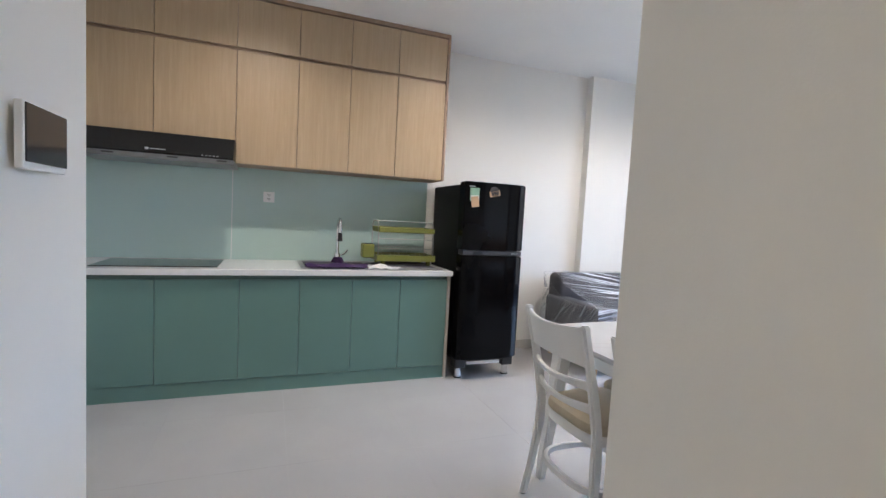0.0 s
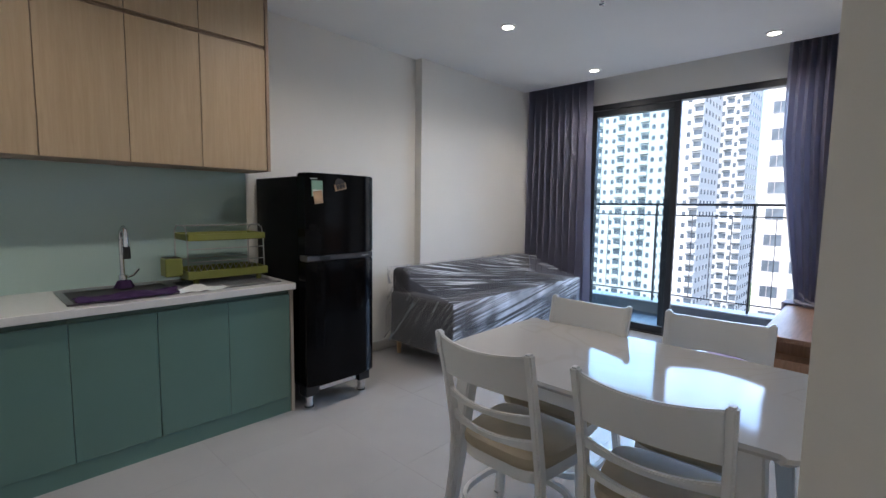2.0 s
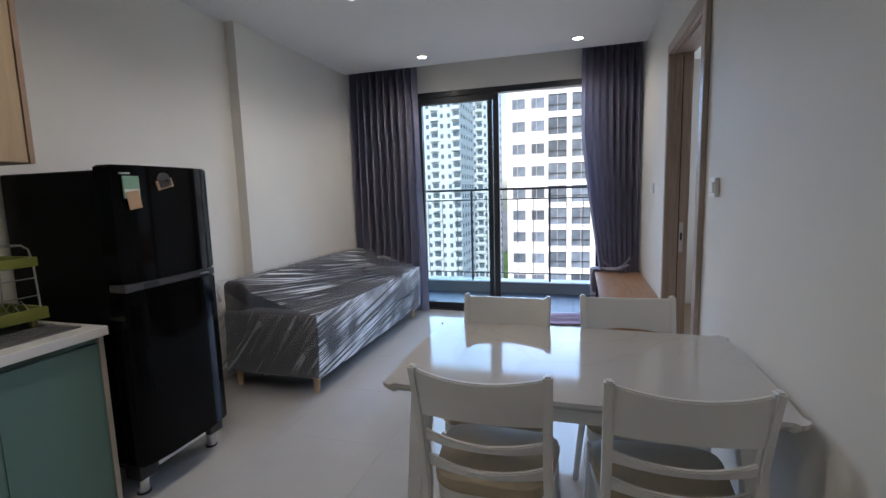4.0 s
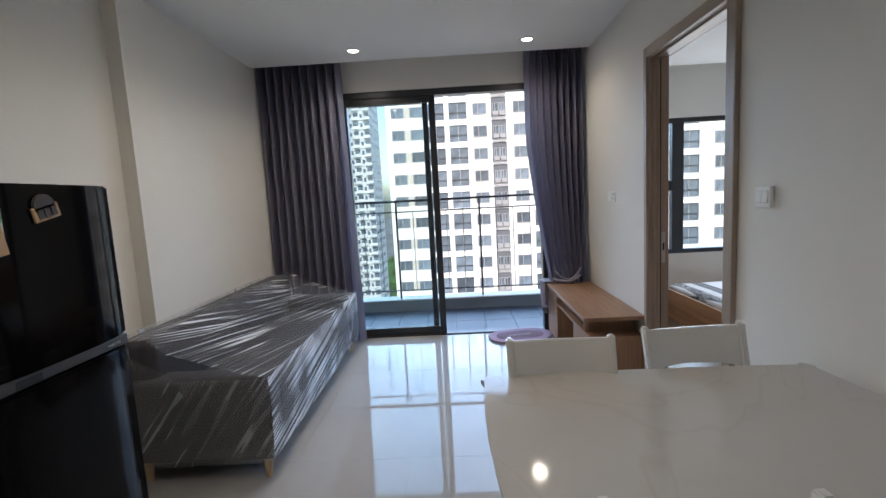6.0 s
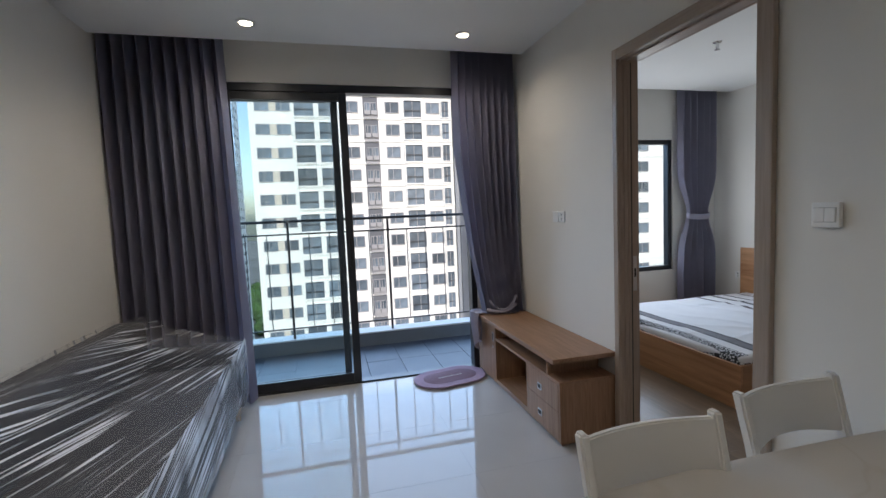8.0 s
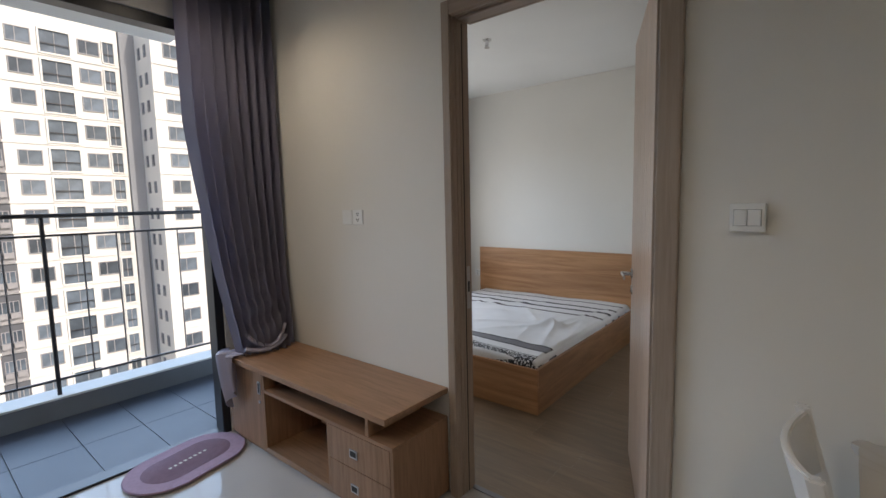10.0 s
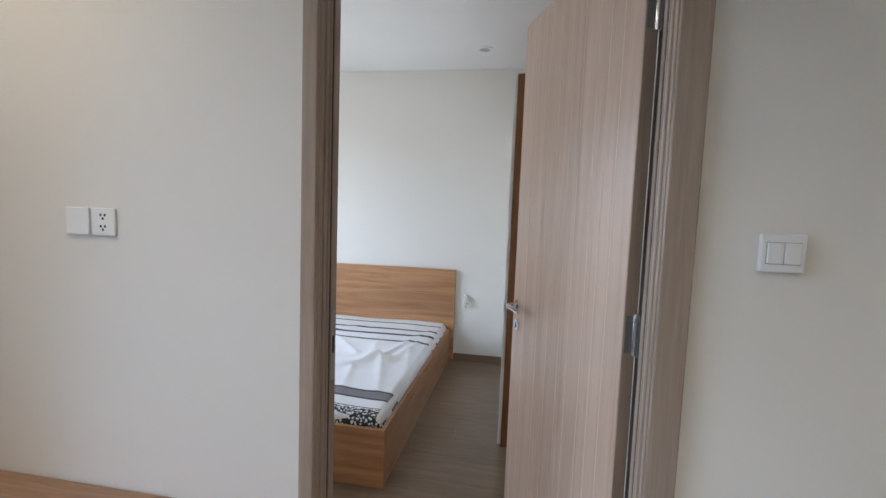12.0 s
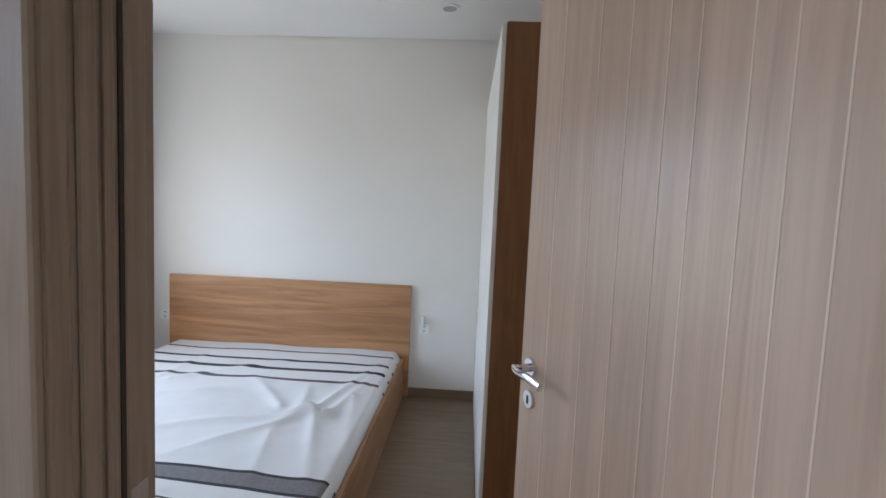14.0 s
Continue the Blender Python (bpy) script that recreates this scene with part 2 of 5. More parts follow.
def rod(a, b, r0, r1=None, n=12):
    bm = bmesh.new()
    add_rod(bm, a, b, r0, r1, n)
    return bm


def sweep(points, profile, closed=False, up=Vector((0, 0, 1))):
    """A profile (list of 2D points, width and height) carried along points."""
    bm = bmesh.new()
    pts = [Vector(p) for p in points]
    rings = []
    k = len(pts)
    for i, p in enumerate(pts):
        a = pts[(i - 1) % k] if closed or i > 0 else p
        c = pts[(i + 1) % k] if closed or i < k - 1 else p
        t = (c - a).normalized()
        s = t.cross(up)
        s = s.normalized() if s.length > 1e-5 else Vector((1, 0, 0))
        w = s.cross(t)
        rings.append([bm.verts.new(p + s * u + w * v) for u, v in profile])
    n = len(profile)
    for i in range(k if closed else k - 1):
        r0, r1 = rings[i], rings[(i + 1) % k]
        for j in range(n):
            bm.faces.new((r0[j], r0[(j + 1) % n], r1[(j + 1) % n], r1[j]))
    if not closed:
        bm.faces.new(rings[0][::-1])
        bm.faces.new(rings[-1])
    bmesh.ops.recalc_face_normals(bm, faces=bm.faces)
    return bm


def circle(r, n=10):
    return [(r * math.cos(2 * math.pi * i / n), r * math.sin(2 * math.pi * i / n)) for i in range(n)]


def rect(w, h):
    return [(-w / 2, -h / 2), (w / 2, -h / 2), (w / 2, h / 2), (-w / 2, h / 2)]


def mesh_of(bm, name, mats, smooth=False):
    me = bpy.data.meshes.new(name)
    bm.normal_update()
    bm.to_mesh(me)
    bm.free()
    for m in (mats if isinstance(mats, (list, tuple)) else [mats]):
        me.materials.append(m)
    if smooth:
        me.polygons.foreach_set("use_smooth", [True] * len(me.polygons))
        me.set_sharp_from_angle(angle=radians(40))
    return me


def part(name, bm, material, parent, label="", smooth=False):
    ob = new(name, mesh_of(bm, name, material, smooth))
    ob.parent = parent
    if label:
        tagged(ob, label)
    return ob


def share(name, me, parent, m):
    """One more piece on a shared mesh, at the pose m under parent."""
    ob = new(name, me)
    ob.parent = parent
    ob.matrix_basis = m
    return ob


def thing(name, label, category, m=None, group="", kind=""):
    ob = new(name)
    ob.empty_display_size = 0.1
    if m is not None:
        ob.matrix_basis = m
    return tagged(ob, label, category, group, kind)


def solid(name, bm, material, label, category, kind="", group="", smooth=False, m=None):
    ob = new(name, mesh_of(bm, name, material, smooth))
    if m is not None:
        ob.matrix_basis = m
    return tagged(ob, label, category, group, kind)


# ---- plan (metres) ----
H = 2.65                      # ceiling
Y_KIT, Y_LIV = 4.37, 4.285    # kitchen wall, living wall in front of it
X_STEP = 3.46                 # where the wall steps forward
Y_BED = 1.245                 # wall with the bedroom door
X_POCKET, X_WIN = 5.14, 5.40  # edge of the curtain pocket, window wall
X_R = 1.157                   # corridor wall that ends at the living room
X_L, Y_L = 0.12, 2.12         # opposite corridor wall and its end
D0, D1, D_TOP = 3.03, 3.870, 2.19   # bedroom door opening
B_Y, B_X = -1.76, 6.20        # bedroom back wall and window wall

# ---- setting ----
bm = bmesh.new()
add_box(bm, -0.9, X_STEP, Y_KIT, Y_KIT + 0.15, 0, H)
add_box(bm, X_STEP, 5.52, Y_LIV, Y_KIT + 0.15, 0, H + 0.12)
solid("wall_north", bm, WALL, "warm white painted wall with a shallow step", "wall", "structure")
solid("wall_kitchen_end", box(-1.05, -0.62, Y_L, Y_KIT, 0, H), WALL, "white wall closing the kitchen counter", "wall", "structure")
solid("wall_corridor_west", box(-0.62, X_L, -1.6, Y_L, 0, H), WALL, "cool white painted corridor wall", "wall", "structure")
solid("wall_corridor_east", box(X_R, X_R + 0.12, -1.6, Y_BED - 0.133, 0, H), WALL, "white painted corridor wall ending at the room", "wall", "structure")
solid("wall_corridor_end", box(-0.62, X_R + 0.12, -1.75, -1.6, 0, H), WALL, "white wall at the corridor end", "wall", "structure")
bm = bmesh.new()
for v in add_box(bm, X_R, D0 - 0.002, Y_BED - 0.11, Y_BED, 0, H):
    v.co.y -= 0.023 * (D0 - v.co.x) / (D0 - X_R)
add_box(bm, D1 + 0.002, 5.52, Y_BED - 0.11, Y_BED, 0, H + 0.12)
add_box(bm, D0 - 0.002, D1 + 0.002, Y_BED - 0.11, Y_BED, D_TOP + 0.002, H)
solid("wall_south", bm, WALL, "warm white wall with the bedroom doorway", "wall", "structure")
W_Y0, W_Y1, W_TOP = 1.60, 3.62, 2.44
bm = bmesh.new()
add_box(bm, X_WIN, X_WIN + 0.12, Y_BED, W_Y0, 0, H + 0.12)
add_box(bm, X_WIN, X_WIN + 0.12, W_Y1, Y_LIV, 0, H + 0.12)
add_box(bm, X_WIN, X_WIN + 0.12, W_Y0, W_Y1, W_TOP, H + 0.12)
solid("wall_east", bm, WALL, "white wall round the balcony door", "wall", "structure")
# bedroom shell
solid("wall_bedroom_south", box(2.72, B_X + 0.12, B_Y - 0.12, B_Y, 0, H + 0.12), WALL, "pale painted wall behind the bed", "wall", "structure")
solid("wall_bedroom_west", box(2.72, 2.86, B_Y, Y_BED - 0.112, 0, H), WALL, "pale bedroom wall", "wall", "structure")
BW0, BW1, BZ0, BZ1 = -1.16, 0.25, 0.60, 2.14
bm = bmesh.new()
add_box(bm, B_X, B_X + 0.12, B_Y, BW0, 0, H + 0.12)
add_box(bm, B_X, B_X + 0.12, BW1, Y_BED - 0.112, 0, H + 0.12)
add_box(bm, B_X, B_X + 0.12, BW0, BW1, 0, BZ0)
add_box(bm, B_X, B_X + 0.12, BW0, BW1, BZ1, H + 0.12)
solid("wall_bedroom_east", bm, WALL, "pale bedroom wall with a window", "wall", "structure")
solid("wall_balcony_side", box(5.52, B_X + 0.12, Y_BED - 0.11, Y_BED - 0.02, -0.2, 2.9), FACADE, "white outer wall beside the balcony", "wall", "structure")
solid("wall_balcony_far_side", box(5.52, 6.86, 4.40, 4.52, -0.2, 2.9), FACADE, "white outer wall beside the balcony", "wall", "structure")

bm = bmesh.new()
add_box(bm, -1.05, X_POCKET, -1.75, Y_KIT + 0.15, H, H + 0.14)
add_box(bm, X_POCKET, 5.52, Y_BED, Y_KIT, H + 0.12, H + 0.14)
solid("ceiling", bm, CEIL, "flat white painted ceiling with a curtain pocket", "ceiling", "structure")
bm = bmesh.new()
add_box(bm, X_POCKET, 5.98, B_Y - 0.12, Y_BED - 0.11, H, H + 0.135)
add_box(bm, 5.98, B_X + 0.12, B_Y - 0.12, Y_BED - 0.11, H + 0.12, H + 0.135)
solid("ceiling_bedroom", bm, CEIL, "flat white bedroom ceiling", "ceiling", "structure")
solid("ceiling_balcony", box(5.52, 6.9, Y_BED - 0.02, 4.5, 2.78, 2.9), CEIL, "white underside of the balcony above", "ceiling", "structure")

# skirtings
bm = bmesh.new()
add_box(bm, 1.9, X_STEP, Y_KIT - 0.012, Y_KIT, 0.001, 0.08)
add_box(bm, X_STEP - 0.012, X_WIN, Y_LIV - 0.012, Y_LIV, 0.001, 0.08)
for v in add_box(bm, X_R, D0 - 0.075, Y_BED, Y_BED + 0.012, 0.001, 0.08):
    v.co.y -= 0.023 * (D0 - v.co.x) / (D0 - X_R)
solid("baseboard", bm, SKIRT, "pale tile skirting along the wall", "baseboard", "structure")
bm = bmesh.new()
add_box(bm, 2.86, B_X, B_Y, B_Y + 0.012, 0.001, 0.07)
solid("baseboard_bedroom", bm, PLANK, "grey brown laminate skirting", "baseboard", "structure")

# ---- balcony door (sliding) ----
win = thing("window_1", "dark grey aluminium sliding balcony door, one leaf slid open", "sliding door", kind="structure")
FX0, FX1 = X_WIN + 0.012, X_WIN + 0.108
for z0, z1, nm in ((W_TOP - 0.06, W_TOP, "frame_head"), (-0.03, 0.012, "threshold")):
    part(nm, box(FX0, FX1, W_Y0, W_Y1, z0, z1, 0.003), ALU, win)
for y0, y1 in ((W_Y0, W_Y0 + 0.05), (W_Y1 - 0.05, W_Y1)):
    part("frame_jamb", box(FX0, FX1, y0, y1, 0.012, W_TOP - 0.06, 0.003), ALU, win)


def leaf(x0, x1, y0, y1, stile):
    lf = part("leaf", box(x0, x1, y0, y0 + stile, 0.014, W_TOP - 0.062, 0.004), ALU, win)
    part("stile", box(x0, x1, y1 - stile, y1, 0.014, W_TOP - 0.062, 0.004), ALU, lf)
    part("top_rail", box(x0, x1, y0 + stile, y1 - stile, W_TOP - 0.125, W_TOP - 0.062, 0.004), ALU, lf)
    part("bottom_rail", box(x0, x1, y0 + stile, y1 - stile, 0.014, 0.09, 0.004), ALU, lf)
    g = part("pane", box((x0 + x1) / 2 - 0.003, (x0 + x1) / 2 + 0.003, y0 + stile - 0.006, y1 - stile + 0.006, 0.086, W_TOP - 0.12), GLASS, lf)
    g.visible_shadow = False
    return lf


lf = leaf(FX0 + 0.008, FX0 + 0.042, 2.645, W_Y1 - 0.052, 0.062)
part("pull_handle", box(FX0 - 0.014, FX0 + 0.008, 2.665, 2.685, 0.98, 1.22, 0.004), BLACK_MATT, lf)
leaf(FX0 + 0.052, FX0 + 0.088, 2.72, W_Y1 - 0.055, 0.055)

# ---- bedroom window ----
win2 = thing("window_2", "dark aluminium bedroom window with a small top-hung pane", "window", kind="structure")
for y0, y1, z0, z1 in ((BW0, BW1, BZ1 - 0.05, BZ1), (BW0, BW1, BZ0, BZ0 + 0.05), (BW0, BW0 + 0.05, BZ0 + 0.05, BZ1 - 0.05), (BW1 - 0.05, BW1, BZ0 + 0.05, BZ1 - 0.05), (-0.13, 0.0, BZ0 + 0.05, BZ1 - 0.05), (0.0, BW1 - 0.05, 1.33, 1.44)):
    part("window_frame", box(B_X + 0.02, B_X + 0.10, y0, y1, z0, z1, 0.003), ALU, win2)
for y0, y1, z0, z1 in ((BW0 + 0.05, -0.13, BZ0 + 0.05, BZ1 - 0.05), (0.0, BW1 - 0.05, BZ0 + 0.05, 1.33), (0.0, BW1 - 0.05, 1.44, BZ1 - 0.05)):
    g = part("pane", box(B_X + 0.055, B_X + 0.061, y0 - 0.004, y1 + 0.004, z0 - 0.004, z1 + 0.004), GLASS, win2)
    g.visible_shadow = False

# ---- bedroom door and its frame ----
dr = thing("door_1", "pale ash bedroom door standing open in a taupe frame", "door", kind="structure")
YF = Y_BED
for side, xo, xi in ((1, D1 + 0.044, D1), (-1, D0 - 0.07, D0)):
    a, b = min(xo, xi), max(xo, xi)
    jm = part("jamb", box(min(xi, xi + side * 0.03) - 0.0005, max(xi, xi + side * 0.03), 1.132, YF - 0.001, 0, D_TOP + 0.03, 0.003), FRAMEWOOD, dr)
    part("casing", box(a, b, YF, YF + 0.026, 0, D_TOP + 0.062, 0.005), FRAMEWOOD, dr)
    # moulded ribs on the reveal, with dark grooves between them
    for k, (y0, y1, d) in enumerate(((1.240, 1.264, 0.004), (1.212, 1.232, 0.006), (1.190, 1.204, 0.004))):
        xa, xb = xi - side * d, xi + side * 0.002
        part("reveal_rib", box(min(xa, xb), max(xa, xb), y0, y1, 0, D_TOP - 0.012, 0.004), FRAMEWOOD, jm)
    part("gasket", box(min(xi - side * 0.002, xi), max(xi - side * 0.002, xi), 1.178, 1.184, 0, D_TOP - 0.012), FRAME_DARK, jm)
    part("door_stop", box(min(xi - side * 0.004, xi), max(xi - side * 0.004, xi), 1.150, 1.178, 0, D_TOP - 0.012, 0.002), FRAMEWOOD, jm)
    bi = xi + side * (0.022 if side > 0 else 0.002)
    # hinge-side back casing coloured near-black for the shade in the gap
    part("back_casing", box(min(xo, bi), max(xo, bi), 1.118, 1.132, 0, D_TOP + 0.062, 0.002), FRAMEWOOD if side > 0 else FRAME_DARK, dr)
    if side < 0:
        # black strip added on the jamb in place of the shaded hinge gap
        part("hinge_gap_shade", box(D0, D0 + 0.004, 1.118, 1.149, 0, D_TOP - 0.012, 0.001), FRAME_DARK, jm, "black strip standing for the shade in the hinge gap")
part("head_jamb", box(D0, D1, 1.132, YF - 0.001, D_TOP, D_TOP + 0.03, 0.003), FRAMETOP, dr)
part("head_casing", box(D0, D1, YF, YF + 0.026, D_TOP, D_TOP + 0.0615, 0.005), FRAMETOP, dr)
part("head_rib", box(D0 + 0.012, D1 - 0.012, 1.206, 1.226, D_TOP - 0.010, D_TOP + 0.001, 0.004), FRAMETOP, dr)
part("back_head_casing", box(D0, D1, 1.114, 1.132, D_TOP, D_TOP + 0.0615, 0.004), FRAMETOP, dr)
part("threshold_strip", box(D0, D1, 1.13, 1.16, -0.001, 0.006, 0.002), GREY_STEEL, dr)
sp = part("strike_plate", box(D1 - 0.0060, D1 - 0.003, 1.152, 1.176, 0.90, 1.10, 0.001), STEEL, dr)
part("latch_hole", box(D1 - 0.0070, D1 - 0.0058, 1.158, 1.170, 0.98, 1.03), DARK_SLOT, sp)

# leaf: local x along the leaf from the hinge, local +y is the face seen from the living room
LEAF_W, LEAF_H, LEAF_T = 0.815, 2.165, 0.04
leaf_m = pose(3.036, 1.122, 0.008, 0, 0, math.degrees(math.atan2(0.362 - 1.122, 3.330 - 3.036)))
lf = part("door_panel", box(0, LEAF_W, 0, LEAF_T, 0, LEAF_H, 0.002, 1), DOORWOOD, dr, "pale ash veneer door panel")
lf.matrix_basis = leaf_m
for x in (0.085, 0.15, 0.21, 0.30, 0.365, 0.46, 0.555, 0.69):
    ob = part("routed_line", box(x, x + 0.0028, LEAF_T - 0.0002, LEAF_T + 0.0006, 0.01, LEAF_H - 0.01), DOORLINE, lf)
part("edge_band", box(-0.0008, 0.0006, 0.002, LEAF_T - 0.002, 0.002, LEAF_H - 0.002), FRAMEWOOD, lf)
HX, HZ = LEAF_W - 0.058, 1.0
hd = part("door_handle", rod((HX, LEAF_T, HZ), (HX, LEAF_T + 0.009, HZ), 0.026, 0.025, 24), CHROME, lf, "chrome lever handle", True)
bm = sweep([(HX, LEAF_T + 0.008, HZ), (HX, LEAF_T + 0.035, HZ), (HX + 0.004, LEAF_T + 0.050, HZ), (HX - 0.02, LEAF_T + 0.055, HZ), (HX - 0.07, LEAF_T + 0.052, HZ + 0.002), (HX - 0.125, LEAF_T + 0.048, HZ - 0.003)],
           [(0.007 * math.cos(a) * 1.0, 0.011 * math.sin(a)) for a in [2 * math.pi * i / 10 for i in range(10)]])
part("lever", bm, CHROME, hd, "", True)
hd2 = part("keyhole_plate", rod((HX, LEAF_T, HZ - 0.085), (HX, LEAF_T + 0.008, HZ - 0.085), 0.024, 0.023, 24), CHROME, lf, "", True)
part("keyhole", box(HX - 0.004, HX + 0.004, LEAF_T + 0.0075, LEAF_T + 0.009, HZ - 0.097, HZ - 0.075), DARK_SLOT, hd2)
hd3 = part("inner_handle", rod((HX, -0.009, HZ), (HX, 0, HZ), 0.025, 0.026, 24), CHROME, lf, "", True)
part("inner_lever", sweep([(HX, -0.008, HZ), (HX, -0.045, HZ), (HX - 0.02, -0.052, HZ), (HX - 0.125, -0.048, HZ)], circle(0.009)), CHROME, hd3, "", True)
part("lock_face", box(LEAF_W - 0.0005, LEAF_W + 0.0015, 0.01, 0.03, 0.88, 1.08), STEEL, lf)
for hz in (0.25, 1.095, 1.92):
    bm = bmesh.new()
    for q in range(5):
        add_rod(bm, (3.043, 1.130, hz - 0.058 + 0.0225 * q), (3.043, 1.130, hz - 0.037 + 0.0225 * q), 0.0075, None, 14)
    hg = part("hinge", bm, CHROME, dr, "steel butt hinge", True)
    bm = box(-0.0022, -0.0006, 0.004, LEAF_T - 0.006, hz - 0.06, hz + 0.04)
    for sz in (-0.045, -0.01, 0.022):
        add_rod(bm, (-0.0032, 0.016, hz + sz), (-0.002, 0.016, hz + sz), 0.004, None, 8)
    bmesh.ops.transform(bm, matrix=leaf_m, verts=bm.verts)
    part("hinge_plate", bm, GREY_STEEL, hg)
    bm = box(D0 + 0.004, D0 + 0.006, 1.120, 1.146, hz - 0.06, hz + 0.05)
    for sz in (-0.04, 0.0, 0.032):
        add_rod(bm, (D0 + 0.006, 1.134, hz + sz), (D0 + 0.0075, 1.134, hz + sz), 0.004, None, 8)
    part("frame_plate", bm, GREY_STEEL, hg)

# ---- kitchen: base units ----
BX = [-0.60, -0.053, 0.419, 0.791, 1.142, 1.490, 1.858]
for i in range(6):
    x0, x1 = BX[i], BX[i + 1]
    u = thing("base_cabinet", "sage green handleless base cabinet under the white worktop", "kitchen cabinet", group="kitchen base units")
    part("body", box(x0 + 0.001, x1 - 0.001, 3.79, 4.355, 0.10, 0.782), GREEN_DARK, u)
    part("door", box(x0 + 0.0015, x1 - 0.0015, 3.770, 3.789, 0.098, 0.752, 0.0012, 1), GREEN, u)
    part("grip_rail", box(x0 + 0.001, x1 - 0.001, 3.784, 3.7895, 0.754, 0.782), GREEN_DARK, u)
    part("plinth", box(x0, x1, 3.778, 3.80, 0.0, 0.094), GREEN, u)
solid("end_panel", box(1.859, 1.880, 3.766, 4.36, 0.0, 0.782, 0.001), PALE_EDGE, "pale wood end panel closing the base units", "panel")
solid("worktop", box(-0.615, 1.888, 3.742, 4.366, 0.783, 0.822, 0.003), QUARTZ, "white quartz kitchen worktop on green cabinets", "worktop")
sp1 = thing("backsplash", "mint green back-painted glass backsplash in two panels", "backsplash")
part("glass_panel", box(-0.615, 0.322, 4.358, 4.368, 0.822, 1.512), SPLASH, sp1)
part("glass_panel", box(0.328, 1.855, 4.358, 4.368, 0.822, 1.512), SPLASH, sp1)
part("seam", box(0.322, 0.328, 4.3565, 4.367, 0.822, 1.512), SILICONE, sp1, "white silicone seam")
part("corner_bead", box(-0.60, -0.585, 4.352, 4.358, 0.83, 1.16), SILICONE, sp1)

# ---- kitchen: wall units ----
UX = [-0.62, -0.122, 0.360, 0.758, 1.120, 1.476, 1.862]
for i in range(6):
    x0, x1 = UX[i], UX[i + 1]
    z0 = 1.668 if i < 2 else 1.515
    u = thing("wall_cabinet", "light oak veneer wall cabinet above the worktop", "kitchen cabinet", group="kitchen wall units")
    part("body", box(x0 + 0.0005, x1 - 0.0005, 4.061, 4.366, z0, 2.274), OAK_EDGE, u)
    part("door", box(x0 + 0.002, x1 - 0.002, 4.040, 4.060, z0 + 0.001, 2.266, 0.0012, 1), OAK, u)
    u = thing("top_cabinet", "light oak veneer top cabinet reaching the ceiling", "kitchen cabinet", group="kitchen top units")
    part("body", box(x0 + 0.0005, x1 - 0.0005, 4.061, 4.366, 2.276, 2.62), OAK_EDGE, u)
    part("door", box(x0 + 0.002, x1 - 0.002, 4.040, 4.060, 2.288, 2.612, 0.0012, 1), OAK, u)
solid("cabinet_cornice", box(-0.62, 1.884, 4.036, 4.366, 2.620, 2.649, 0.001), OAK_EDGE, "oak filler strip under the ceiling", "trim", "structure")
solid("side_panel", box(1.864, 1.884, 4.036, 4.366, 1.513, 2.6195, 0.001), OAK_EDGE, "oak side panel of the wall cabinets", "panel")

# cooker hood
hood = thing("cooker_hood", "slim black glass cooker hood with a steel lip", "cooker hood")
bm = bmesh.new()
prof = [(4.36, 1.500), (3.93, 1.500), (3.915, 1.535), (4.00, 1.664), (4.36, 1.664)]
v0 = [bm.verts.new((-0.50, y, z)) for y, z in prof]
v1 = [bm.verts.new((0.358, y, z)) for y, z in prof]
bm.faces.new(v0), bm.faces.new(v1[::-1])
for j in range(5):
    bm.faces.new((v0[j], v1[j], v1[(j + 1) % 5], v0[(j + 1) % 5]))
bmesh.ops.recalc_face_normals(bm, faces=bm.faces)
part("glass_front", bm, BLACK_GLASS, hood)
lip = part("steel_lip", box(-0.502, 0.360, 3.905, 4.34, 1.488, 1.5195, 0.004), GREY_STEEL, hood)
for x in (-0.36, -0.02, 0.26):
    part("clip", box(x, x + 0.06, 3.902, 3.9055, 1.503, 1.512), DARK_SLOT, lip)
for k in range(5):
    part("button", box(0.17 + 0.022 * k, 0.182 + 0.022 * k, 3.914, 3.918, 1.5335, 1.539), GREY_PL, hood)
part("logo_bar", box(-0.115, -0.03, 3.9205, 3.926, 1.548, 1.554), GREY_PL, hood)
part("logo_mark", box(-0.142, -0.122, 3.9205, 3.926, 1.543, 1.558), GREY_PL, hood)
solid("induction_hob", box(-0.405, 0.285, 3.83, 4.25, 0.8225, 0.829, 0.002), BLACK_GLASS, "black glass induction hob flush on the worktop", "hob")

# sink
snk = thing("kitchen_sink", "dark steel inset sink with a drainer", "sink")
bm = bmesh.new()
add_box(bm, 0.80, 1.84, 3.83, 3.86, 0.8225, 0.828, 0.001, 1)
add_box(bm, 0.80, 1.84, 4.22, 4.30, 0.8225, 0.828, 0.001, 1)
add_box(bm, 0.80, 0.83, 3.86, 4.22, 0.8225, 0.828, 0.001, 1)
add_box(bm, 1.28, 1.84, 3.86, 4.22, 0.8225, 0.828, 0.001, 1)
part("rim", bm, GREY_STEEL, snk)
# flat dark sheet level with the rim, for the shaded hollow of the sink
part("bowl_shade", box(0.83, 1.28, 3.86, 4.22, 0.8222, 0.8238), DARK_SLOT, snk)
for k in range(9):
    part("drainer_rib", box(1.33, 1.80, 3.90 + 0.034 * k, 3.908 + 0.034 * k, 0.8278, 0.831), GREY_STEEL, snk)
fc = thing("kitchen_tap", "tall dark chrome kitchen tap at the sink", "tap")
part("base", rod((1.09, 4.20, 0.827), (1.09, 4.20, 0.90), 0.026, 0.022, 20), CHROME, fc, "", True)
